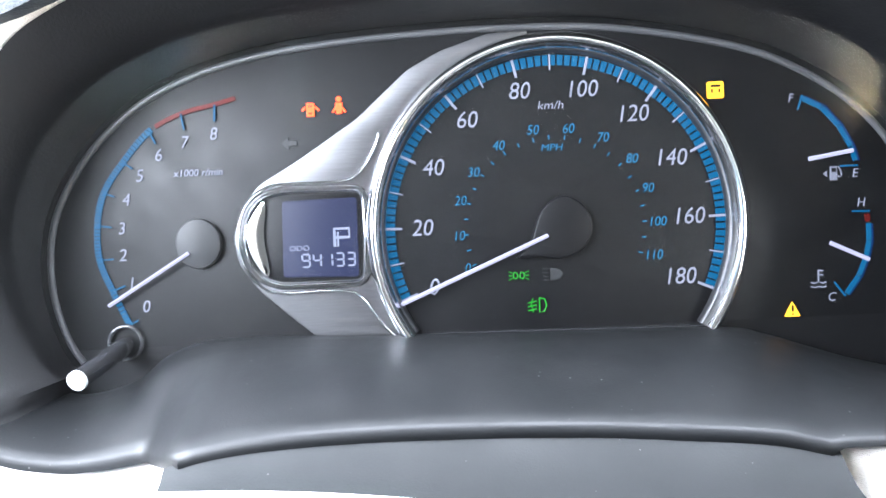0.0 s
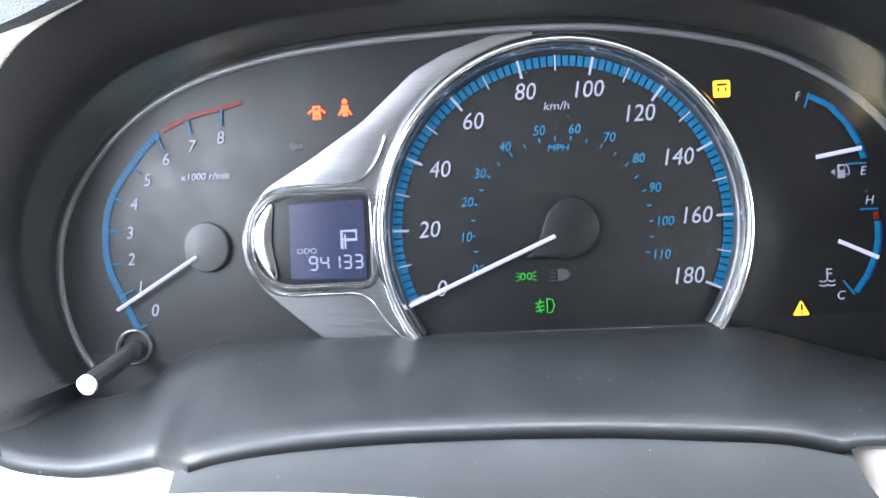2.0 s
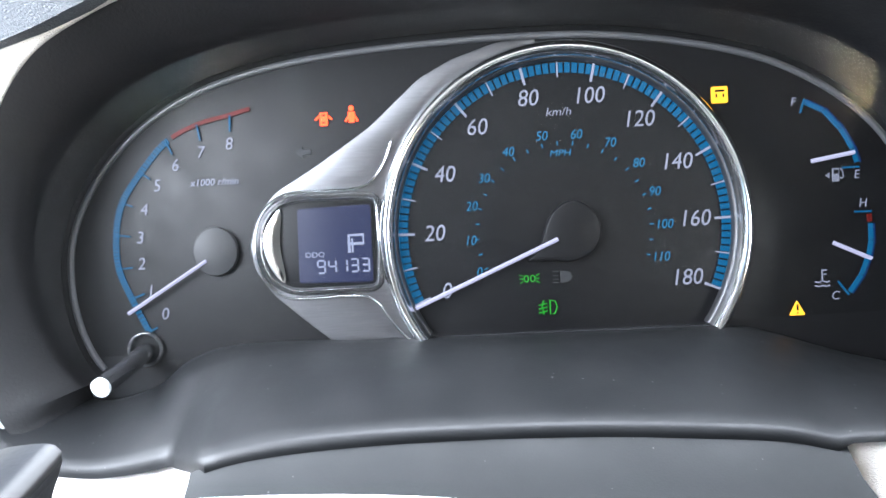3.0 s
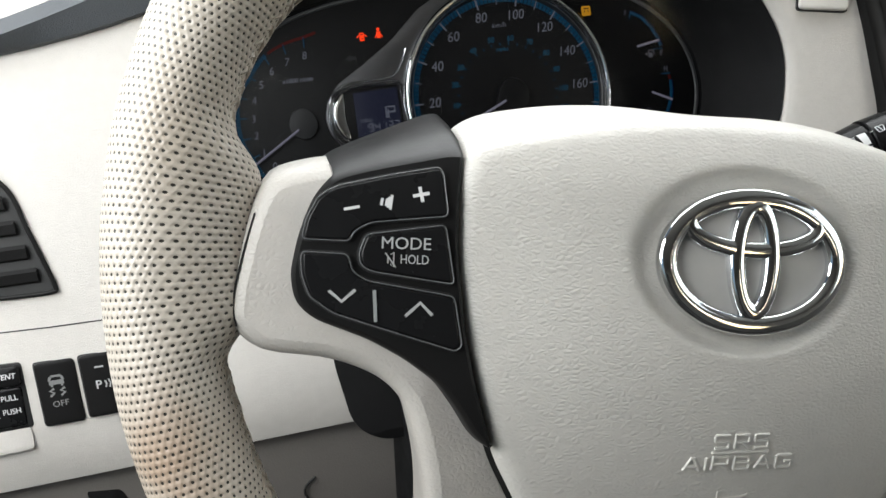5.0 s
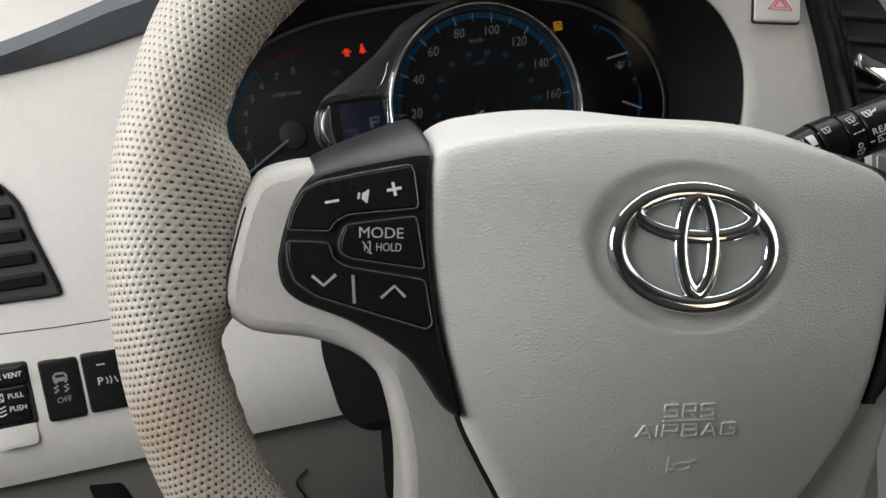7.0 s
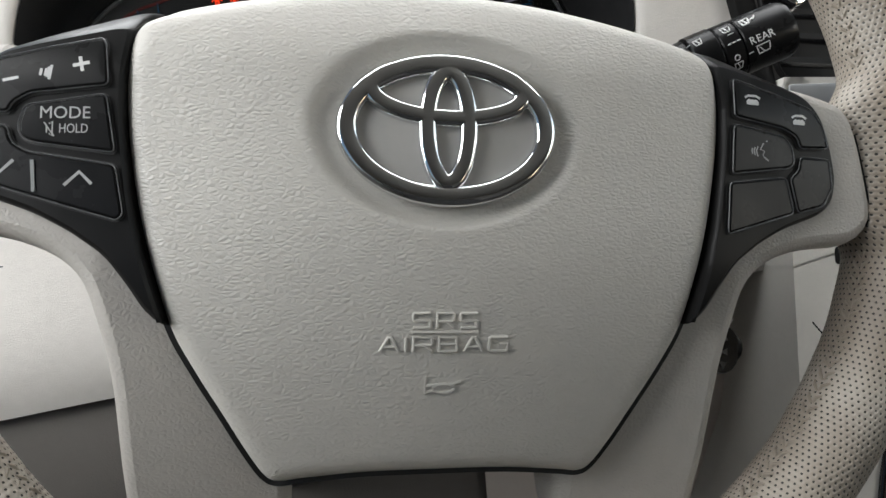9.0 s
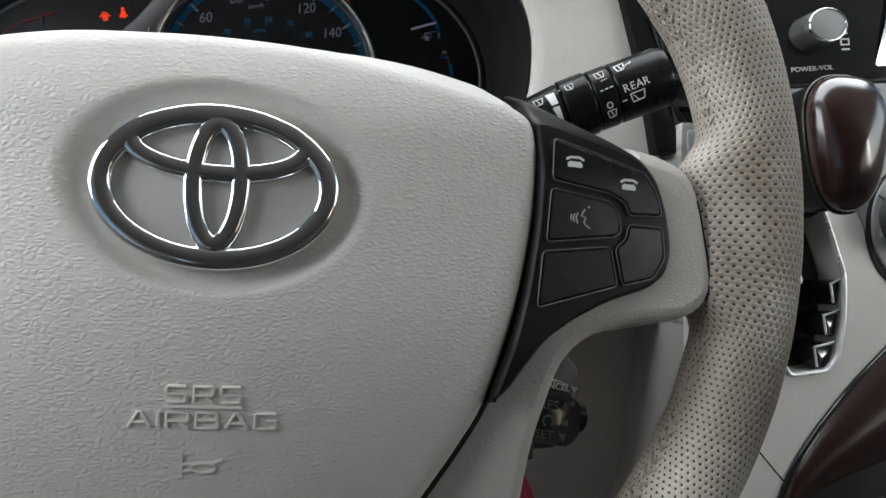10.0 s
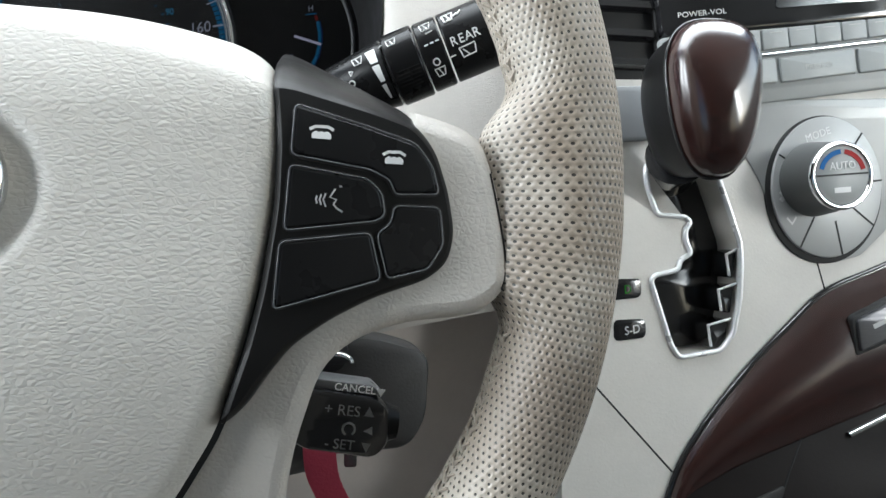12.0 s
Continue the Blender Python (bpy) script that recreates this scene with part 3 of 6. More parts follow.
KEYS_LEFT = {
    "volume_button": [(-120.0, 1.9), (-119, 7), (-116.3, 12.6), (-111.8, 15.4), (-99, 18.6), (-86.6, 21.2), (-85.6, 19.6), (-84.3, 8.8), (-103.4, 6.6), (-107.4, 4.2), (-108.4, 1.8)],
    "mode_button": [(-106.0, -1.2), (-104.4, 3.6), (-84.9, 6.6), (-82.3, -8.2), (-102.6, -5.6), (-105.4, -4.2)],
    "seek_button": [(-120.0, -1.2), (-108.6, -1.4), (-107.4, -5.8), (-103.6, -8.0), (-82.2, -11.2), (-79.9, -23.4), (-81.4, -24.9), (-96, -20.8), (-111.4, -16.3), (-117.6, -12.2), (-119.6, -7)],
}
KEYS_RIGHT = {
    "phone_button": [(84.8, 20.6), (99, 17.2), (112.4, 13.5), (116.4, 8.4), (118.2, 1.9), (107.5, 1.3), (106.5, 4.6), (101.6, 6.8), (84.2, 9.0)],
    "voice_button": [(84.0, 6.8), (101.4, 4.6), (104.6, 1.6), (105.4, -3.4), (103.4, -4.9), (83.1, -7.7)],
    "blank_button": [(82.2, -10.2), (102.2, -7.6), (104.8, -18.2), (81.2, -25.0)],
    "blank_key": [(107.5, -1.2), (118.4, -1.2), (119.4, -9.8), (115.8, -15.6), (106.2, -18.0), (103.6, -7.8), (106.8, -5.4)],
}
keys = {}
grey_dark = plain("switch_grey", (0.085, 0.087, 0.09), 0.32, grain=0.00004)
for table, panel in ((KEYS_LEFT, panel_left), (KEYS_RIGHT, panel_right)):
    for name, pts in table.items():
        o = [(p.x, p.y) for p in round_corners(pts, 1.5, 3)]
        part("button_gap", plate(grow(o, 0.55), 0.10, 0.8, 0.05, panel_z), groove, panel)
        part(name, plate(grow(o, -0.25), 1.25, 1.6, 0.55, panel_z), key_black, panel, "black rubbery button")
        keys[name] = panel
        # A paler ribbon paints the highlight along the bevelled edge.
        part("button_edge_highlight", ribbon(o, 0.16, 0.34, True, 0.95, panel_z, n=4), grey_dark, panel, "thin worn edge of the button")


def icon(name, strokes, half, parent, material=print_white, rise=panel_z, base=1.22, h=0.12):
    return part(name, join(*[ribbon(s, half, h, False, base, rise, round_top=False) for s in strokes]), material, parent, "", False)


icon("minus_sign", [[(-110.0, 9.6), (-106.2, 10.4)]], 0.36, keys["volume_button"])
icon("plus_sign", [[(-93.2, 13.5), (-89.2, 14.4)], [(-91.6, 15.9), (-90.8, 12.1)]], 0.42, keys["volume_button"])
icon("speaker_symbol", [[(-101.0, 10.9), (-100.7, 12.7)], [(-99.8, 10.8), (-99.5, 12.7)], [(-99.3, 10.4), (-98.9, 13.1)], [(-98.8, 9.9), (-98.3, 13.6)]], 0.34, keys["volume_button"])
lettering("lettering", "MODE", -94.6, 1.5, 4.3, 1.3, print_grey, keys["mode_button"], "", 0, 0.0, 1.02, 0.05, panel_z)
lettering("lettering", "HOLD", -92.4, -2.4, 3.3, 1.3, print_grey, keys["mode_button"], "", 0, 0.0, 0.78, 0.05, panel_z)
icon("mute_symbol", [[(-98.9, -1.5), (-98.9, -3.4)], [(-98.3, -1.2), (-97.5, -0.6), (-97.5, -4.2), (-98.3, -3.6)], [(-99.6, -0.8), (-97.0, -4.3)]], 0.16, keys["mode_button"], print_grey)
icon("down_mark", [[(-113.0, -10.6), (-109.8, -13.2), (-106.6, -10.2)]], 0.4, keys["seek_button"], print_grey)
icon("up_mark", [[(-94.2, -16.4), (-90.6, -13.0), (-87.6, -16.0)]], 0.4, keys["seek_button"], print_grey)
icon("ridge", [[(-102.0, -10.2), (-101.4, -18.0)]], 0.4, keys["seek_button"], grey_plastic, h=0.5)
for cx, cy in ((90.7, 14.4), (107.2, 9.8)):
    icon("phone_symbol", [[(cx - 2.6, cy + 0.5), (cx - 1.4, cy + 1.2), (cx + 1.4, cy + 1.3), (cx + 2.7, cy + 0.6)]], 0.34, keys["phone_button"])
    part("phone_symbol", plate([(p.x, p.y) for p in round_corners([(cx - 2.1, cy - 1.5), (cx + 2.1, cy - 1.5), (cx + 2.2, cy - 0.5), (cx + 1.3, cy + 0.3), (cx + 0.6, cy - 0.1), (cx, cy + 0.25), (cx - 0.6, cy - 0.1), (cx - 1.3, cy + 0.3), (cx - 2.2, cy - 0.5)], 0.25, 2)], 1.36, 0.16, 0.03, panel_z), print_white, keys["phone_button"])
icon("voice_symbol", [[(94.0, 1.9), (92.9, 0.0), (94.3, -0.5), (93.7, -1.6), (94.4, -2.4), (95.7, -3.2)], [(94.9, 2.5), (95.5, 2.5)], [(92.0, 0.8), (91.4, -0.6), (92.0, -2.2)], [(91.0, 0.5), (90.6, -0.6), (91.0, -1.8)], [(90.1, 0.2), (89.8, -0.6), (90.1, -1.5)]], 0.2, keys["voice_button"], print_grey)

part("cover_gap", ribbon([(p.x, p.y) for p in grow(pad_outline(), 0.2) if p.y < 24], 0.95, 0.6, False, -4.2, pad_z, round_top=False), groove, wheel, "dark gap round the airbag cover")

# hub behind the cover, with the column boss
part("hub", lathe([(36, -95), (40, -80), (46, -34), (50, -24), (46, -18)], 40, (0, -24, 0)), hood_black, wheel, "black plastic wheel hub")

# ==== the instrument cluster
cluster = thing("instrument_cluster", FC, "lit instrument cluster with chrome-ringed speedometer behind a clear cover", "instrument cluster")

LENS = [(-158, -42), (-166, -30), (-170, -12), (-168, 8), (-158, 27), (-142, 43), (-122, 54), (-96, 61), (-67, 64.5), (-40, 66), (-16, 66.6), (14, 65.8), (42, 61.8), (66, 56), (83, 48.5), (98, 38.5), (110, 26), (118.5, 10), (121.5, -8), (119, -24), (112, -40), (100, -54), (-140, -54)]
lens_line = [(p.x, p.y) for p in spline([Vector(q) for q in LENS], 4, True)]
face = part("face_plate", plate(grow(lens_line, 14), 0.0, 3.0, 0.4), face_black, cluster, "matt black dial face")
arc = [q for q in lens_line if q[1] > -41]
k0 = next(i for i, q in enumerate(lens_line) if q[1] > -41 and lens_line[i - 1][1] <= -41)
arc = [lens_line[(k0 + i) % len(lens_line)] for i in range(len(arc))]
part("trim_line", ribbon(arc, 1.15, 1.0, False, 0.0), plain("line_grey", (0.04, 0.041, 0.044), 0.4, dirt=0.2), cluster, "grey line round the dials")

# speedometer
part("dial_ring", ribbon(ellipse(0, 0, 60.5, 61.3, 120, -35.5, 214.5), 3.1, 7.0, False, 0.0, n=14), chrome, cluster, "broad chrome ring round the speedometer")
part("dial_well", ribbon(ellipse(0, 0, 57.7, 58.4, 120, -35.5, 214.5), 0.9, 3.4, False, 0.0), satin, cluster, "inner step of the ring")
part("dial_foot", ribbon([(-51, -34.4), (52, -35.2)], 0.7, 2.2, False, 0.0), gloss_black, cluster)


def sector(r0, r1, a0, a1, z, cx=0.0, cy=0.0, n=2):
    rings = [[(cx + r * math.cos(radians(a0 + (a1 - a0) * i / n)), cy + r * math.sin(radians(a0 + (a1 - a0) * i / n)), z + h) for i in range(n + 1)] for r, h in ((r0, 0), (r0, 0.25), (r1, 0.25), (r1, 0))]
    return loft(rings, False)


def dial_angle(v):
    return 90 + 25.25 * (90 - v) / 20


scale = part("speed_scale", join(*[sector(53.6, 57.0, dial_angle(v) - 0.06, dial_angle(v + 2.0) + 0.5, 0.25) for v in np.arange(0, 180, 2)]), glow_blue, cluster, "segmented blue scale band")
for v in range(0, 181, 10):
    a = radians(dial_angle(v))
    inner = 51.2 if v % 20 == 0 else 52.0
    p = [(inner * math.cos(a), inner * math.sin(a)), (57.3 * math.cos(a), 57.3 * math.sin(a))]
    part("tick", ribbon(p, 0.42 if v % 20 == 0 else 0.24, 0.3, False, 0.55, round_top=False), glow_white, scale, "", False)
NUMBERS = {0: (-41.5, -18.7), 20: (-44.6, 1.3), 40: (-40.1, 21.2), 60: (-28.3, 36.6), 80: (-10.5, 45.4), 100: (10.2, 45.2), 120: (26.8, 36.4), 140: (39.0, 21.3), 160: (44.4, 1.6), 180: (40.9, -18.4)}
for v, (x, y) in NUMBERS.items():
    lettering("numeral", str(v), x, y, 7.9, 0.35, glow_white, scale, "", 0.18, 0, 0.92, 0.05)
lettering("lettering", "km/h", -0.2, 40.4, 3.8, 0.35, glow_white, scale, "", 0.18, 0, 1.15, 0.05)
miles = part("mile_scale", join(*[ribbon([(math.cos(radians(203 - k * 226 / 22.4)) * 30.6, math.sin(radians(203 - k * 226 / 22.4)) * 30.6), (math.cos(radians(203 - k * 226 / 22.4)) * 29.1, math.sin(radians(203 - k * 226 / 22.4)) * 29.1)], 0.2, 0.2, False, 0.2, round_top=False) for k in range(0, 23)]), glow_mph, cluster, "small blue mile scale", False)
for k, (x, y) in enumerate([(-29.9, -12.7), (-32.4, -1.8), (-31.4, 9.9), (-26.7, 19.2), (-18.0, 27.7), (-6.4, 32.4), (5.4, 32.4), (16.8, 29.0), (26.2, 21.6), (31.2, 11.6), (34.0, 0.3), (32.4, -10.8)]):
    lettering("numeral", str(10 * k), x, y, 4.6, 0.35, glow_mph, miles, "", 0.18, 0, 0.9, 0.05)
lettering("lettering", "MPH", -0.3, 26.4, 3.2, 0.35, glow_mph, miles, "", 0.18, 0, 1.15, 0.05)


def pointer(name, x, y, tx, ty, half, z, hub_r):
    p = part(name, ribbon([(x, y), (x + (tx - x) * 0.55, y + (ty - y) * 0.55), (tx, ty)], half, 0.8, False, z, n=6), glow_pointer, cluster, "white glowing pointer")
    return p


hub_outline = [(p.x, p.y) for p in spline([Vector(q) for q in ((-8.8, -5.4), (-4.8, 5.5), (2.6, 10.2), (9.6, 6.6), (12.2, -0.6), (8.8, -7.6), (1.6, -10.6), (-5, -9.8), (-13, -9.6))], 5, True)]
part("pointer_hub", plate(hub_outline, 2.4, 2.2, 0.9), face_black, cluster, "dark pointer cap")
pointer("speed_pointer", -2.8, -2.7, -52.2, -23.6, 0.72, 2.6, 11)
part("pointer_hub", plate(ellipse(-119.4, -0.6, 7.6, 8.4, 40), 2.2, 2.0, 0.7), gauge_grey, cluster, "grey pointer cap")
pointer("rev_pointer", -122.5, -3.5, -150.2, -20.1, 0.62, 2.4, 7)

# rev counter
TACH = [(-144.5, -27.0), (-149.6, -15.4), (-153.4, -4.8), (-153.5, 6.9), (-150.7, 17.7), (-143.7, 27.6), (-134.3, 37.6), (-123.4, 43.0), (-111.9, 45.6)]
line = [(p.x, p.y) for p in spline([Vector(q) for q in TACH], 10)]
revs = part("rev_scale", join(*[ribbon([line[i], tuple(Vector(line[i]).lerp(Vector(line[i + 1]), 0.74))], 1.05, 0.25, False, 0.2, round_top=False) for i in range(61)]), glow_blue, cluster, "blue rev scale", False)
part("red_zone", ribbon(line[62:] + [(-105, 47.4)], 0.75, 0.25, False, 0.2, round_top=False), glow_red, revs, "red zone of the rev scale", False)
TIN = [(-141.4, -25.6), (-145.1, -13.7), (-148.5, -4.6), (-148.7, 6.1), (-147.0, 16.3), (-140.5, 25.4), (-132.3, 33.4), (-122.5, 37.6), (-112.2, 40.0)]
TNUM = [(-138.7, -21.2), (-143.2, -13.2), (-145.6, -3.6), (-145.5, 5.4), (-143.5, 14.9), (-138.5, 22.8), (-131.8, 29.4), (-122.9, 33.3), (-113.0, 35.7)]
for k in range(9):
    part("tick", ribbon([TIN[k], TACH[k]], 0.3, 0.3, False, 0.5, round_top=False), glow_blue if k not in (9,) else glow_red, revs, "", False)
    lettering("numeral", str(k), TNUM[k][0], TNUM[k][1], 5.9, 0.35, glow_white, revs, "", 0.18, 0, 0.92, 0.05)
lettering("lettering", "x1000 r/min", -118.7, 23.1, 3.3, 0.35, glow_white, revs, "", 0.18, 0, 1.02, 0.05, bold=0.06)

# brushed plate with the trip display
SILVER = [(-7, 64.9), (-20, 64.4), (-36, 59.4), (-47.2, 53.6), (-64.4, 38.4), (-82.7, 26.6), (-97.8, 17.9), (-104.4, 10), (-107, 0.7), (-105.6, -8), (-100, -16.3), (-90.8, -24.8), (-81.5, -32.8), (-77, -34.2), (-52.0, -34.2), (-58.5, -20), (-61.8, 0), (-58.5, 20), (-48.5, 38.6), (-36, 50.5), (-22, 58.5), (-8, 62.2)]
display = part("display_surround", plate([(p.x, p.y) for p in round_corners(SILVER, 2.5, 4)], 3.2, 3.2, 0.35), satin, cluster, "brushed silver display surround")
POD = [(-63.6, 15.0), (-90.3, 15.4), (-97.2, 13.4), (-101.6, 8.8), (-103.4, 0.5), (-102.4, -7.0), (-98.6, -12.6), (-92.3, -15.4), (-64.0, -15.2), (-63.4, 0)]
pod = [(p.x, p.y) for p in round_corners(POD, 3.5, 4)]
WAIST = [(-54.8, -34.0), (-58.6, -30), (-61.8, -25.4), (-65.2, -20.6), (-71.5, -18.0), (-92.6, -17.9), (-99.8, -14.6), (-104.2, -7.6), (-105.4, 0.5), (-103.4, 9.8), (-98.0, 15.6), (-90.5, 17.9), (-71, 18.2), (-64.6, 20.6), (-60.6, 26.0), (-57.4, 33.0)]
part("display_rim", ribbon([(p.x, p.y) for p in spline([Vector(q) for q in WAIST], 5)], 0.6, 1.7, False, 2.9, n=8), chrome, display, "chrome edge that runs from the dial ring round the display")
part("display_bezel", ribbon(grow(pod, 1.0), 1.0, 0.9, True, 3.1, n=6), gloss_black, display, "black bezel of the display")
part("inner_rim", ribbon(pod, 0.45, 1.5, True, 3.2, n=6), chrome, display, "fine chrome line inside the bezel")
part("display_well", plate(grow(pod, -0.6), 3.5, 0.5, 0.2), face_black, display, "glossy black display well")
part("lcd", plate([(p.x, p.y) for p in round_corners([(-90.3, 12.2), (-65.6, 12.6), (-65.9, -13.6), (-90.9, -12.9)], 1.0, 2)], 3.9, 0.4, 0.1), lcd_blue, display, "blue lit trip display")
part("bright_cap", plate([(p.x, p.y) for p in spline([Vector(q) for q in ((-95.8, 12.6), (-101.4, 6), (-102.2, -2), (-99, -9.5), (-95.2, -12.2), (-96.6, 0))], 4, True)], 4.4, 1.0, 0.4), chrome, display, "chrome end of the display")

SEGMENTS = {"9": "abcdfg", "4": "bcfg", "1": "bc", "3": "abcdg"}


def seven(ch, x, y, w, h):
    at = {"a": ((0, 1), (1, 1)), "b": ((1, 1), (1, 0.5)), "c": ((1, 0.5), (1, 0)), "d": ((0, 0), (1, 0)), "f": ((0, 0.5), (0, 1)), "g": ((0, 0.5), (1, 0.5))}
    out = []
    for s in SEGMENTS[ch]:
        (x0, y0), (x1, y1) = at[s]
        e = 0.08
        px = [x + w * (x0 + (e if x1 > x0 else 0)), x + w * (x1 - (e if x1 > x0 else 0))]
        py = [y + h * (y0 - (e * 0.6 if y0 > y1 else -e * 0.6 if y1 > y0 else 0)), y + h * (y1 + (e * 0.6 if y0 > y1 else -e * 0.6 if y1 > y0 else 0))]
        out.append(ribbon([(px[0], py[0]), (px[1], py[1])], 0.3, 0.1, False, 3.95, round_top=False))
    return join(*out)


for i, ch in enumerate("94133"):
    part("digit", seven(ch, -84.4 + i * 3.75, -9.8, 2.4, 4.2), lcd_digit, display, "", False)
lettering("lettering", "ODO", -85.2, -3.6, 2.6, 3.95, lcd_digit, display, "", 0, 0, 1.1, 0.05)
part("gear_letter", join(ribbon([(-73.4, -3.4), (-73.4, 2.5), (-68.5, 2.5), (-68.5, -0.4), (-73.4, -0.4)], 0.5, 0.12, False, 3.95, round_top=False), ribbon([(-72.3, -3.4), (-72.3, 1.4)], 0.3, 0.12, False, 3.95, round_top=False)), lcd_digit, display, "large letter P", False)

# fuel and temperature
FUEL = [(83.0, 39.2), (89.6, 35.8), (95.2, 29.4), (99.0, 22.4), (100.4, 17.6)]
glow_deep = lit("lit_deep_blue", (0.006, 0.05, 0.20), 0.05)
fuel = part("fuel_scale", join(*[ribbon([FUEL[i], tuple(Vector(FUEL[i]).lerp(Vector(FUEL[i + 1]), 0.95))], 0.8, 0.25, False, 0.2, round_top=False) for i in range(4)]), glow_blue, cluster, "blue fuel scale", False)
for a, b in (((81.6, 35.4), (83.2, 40.2)), ((95.2, 16.2), (101.0, 16.2))):
    part("tick", ribbon([a, b], 0.32, 0.3, False, 0.4, round_top=False), glow_blue, fuel, "", False)
lettering("lettering", "F", 79.3, 39.2, 4.2, 0.35, glow_white, fuel, "", 0.18, 0, 0.95, 0.05)
lettering("lettering", "E", 100.0, 13.6, 4.2, 0.35, glow_white, fuel, "", 0.18, 0, 0.95, 0.05)
part("scale_edge", ribbon(grow_line(FUEL, 1.25), 0.35, 0.2, False, 0.15, round_top=False), glow_deep, fuel, "deep blue edge", False)
pointer("fuel_pointer", 84.5, 18.9, 99.3, 21.2, 0.7, 0.8, 3)
pump = part("pump_symbol", join(plate([(91.8, 11.6), (94.2, 11.6), (94.2, 16.2), (91.9, 16.2)], 0.5, 0.4, 0.1), ribbon([(94.4, 13.0), (95.0, 12.6), (95.6, 13.0), (95.4, 14.8), (94.5, 16.2)], 0.2, 0.2, False, 0.3, round_top=False), plate([(89.5, 13.8), (90.8, 12.8), (90.9, 14.8)], 0.5, 0.3, 0.05)), print_lit, fuel, "white fuel pump symbol", False)
part("pump_window", plate([(92.3, 14.3), (93.8, 14.3), (93.8, 15.6), (92.3, 15.6)], 0.58, 0.1, 0.02), face_black, pump, "dark window of the pump symbol", False)
TEMP = [(104.2, -3.2), (104.3, -9.0), (103.2, -14.4), (100.6, -20.6), (96.2, -26.6)]
temp = part("temperature_scale", join(*[ribbon([TEMP[i], tuple(Vector(TEMP[i]).lerp(Vector(TEMP[i + 1]), 0.95))], 0.8, 0.25, False, 0.2, round_top=False) for i in range(4)]), glow_blue, cluster, "blue coolant temperature scale", False)
part("hot_zone", ribbon([(104.0, -2.6), (103.8, 0.0)], 0.85, 0.25, False, 0.2, round_top=False), glow_red, temp, "red hot zone", False)
for a, b in (((98.8, 1.0), (104.6, 0.9)), ((92.4, -22.4), (96.0, -27.2))):
    part("tick", ribbon([a, b], 0.32, 0.3, False, 0.4, round_top=False), glow_blue, temp, "", False)
lettering("lettering", "H", 101.8, 3.8, 4.2, 0.35, glow_white, temp, "", 0.18, 0, 0.95, 0.05)
lettering("lettering", "C", 91.4, -27.4, 4.2, 0.35, glow_white, temp, "", 0.18, 0, 0.95, 0.05)
part("scale_edge", ribbon(grow_line(TEMP, 1.25), 0.35, 0.2, False, 0.15, round_top=False), glow_deep, temp, "deep blue edge", False)
pointer("temperature_pointer", 91.0, -9.1, 103.9, -15.2, 0.7, 0.8, 3)
icon("thermometer_symbol", [[(87.2, -18.0), (87.2, -22.2)], [(88.8, -18.4), (87.4, -18.4)], [(88.8, -19.8), (87.4, -19.8)], [(84.6, -22.2), (85.8, -22.6), (86.8, -22.2)], [(87.6, -22.2), (88.8, -22.6), (89.8, -22.2)], [(84.6, -23.6), (86, -24.0), (87.2, -23.6), (88.6, -24.0), (89.8, -23.6)]], 0.24, temp, glow_white, flat, 0.3)

# warning lamps
def lamp(name, shape, material, label):
    return part(name, shape, material, cluster, label, False)


def bar(points, half=0.4, z=0.3):
    return ribbon(points, half, 0.25, False, z, round_top=False)


door_lamp = lamp("door_lamp", join(plate([(-81.3, 40.2), (-78.7, 40.2), (-78.7, 44.6), (-81.3, 44.6)], 0.6, 0.4, 0.1), bar([(-81.6, 43.4), (-82.8, 42.2)], 0.3), bar([(-78.4, 43.4), (-77.2, 42.2)], 0.3)), glow_lamp, "glowing red open-door warning symbol")
part("symbol", join(bar([(-80.6, 43.6), (-79.4, 43.6)], 0.28, 0.62), bar([(-80.6, 41.2), (-79.4, 41.2)], 0.2, 0.62)), face_black, door_lamp, "", False)
lamp("belt_lamp", join(plate(ellipse(-70.5, 45.6, 0.9, 0.9, 10), 0.6, 0.4, 0.1), plate([(-71.4, 40.8), (-69.6, 40.8), (-69.3, 44.4), (-71.7, 44.4)], 0.6, 0.4, 0.1), bar([(-71.6, 42.8), (-72.6, 41.2)], 0.3), bar([(-69.4, 42.8), (-68.4, 41.2)], 0.3)), glow_lamp, "glowing red seat-belt warning symbol")
amber = lamp("tyre_lamp", plate([(p.x, p.y) for p in round_corners([(51.8, 40.3), (57.4, 40.3), (57.4, 45.9), (51.8, 45.9)], 0.7, 2)], 0.6, 0.4, 0.1), glow_amber, "glowing amber square warning lamp")
part("symbol", join(bar([(53.0, 44.4), (56.2, 44.4)], 0.35, 0.62), bar([(53.4, 43.4), (53.4, 42.2)], 0.25, 0.62), bar([(55.8, 43.4), (55.8, 42.2)], 0.25, 0.62)), face_black, amber, "", False)
caution = lamp("caution_lamp", plate([(p.x, p.y) for p in round_corners([(75.4, -33.4), (81.0, -33.4), (78.2, -28.2)], 0.6, 2)], 0.6, 0.4, 0.1), glow_amber, "glowing amber triangle warning lamp")
part("symbol", join(bar([(78.2, -29.6), (78.2, -31.6)], 0.3, 0.62), bar([(78.2, -32.3), (78.2, -32.7)], 0.3, 0.62)), face_black, caution, "", False)
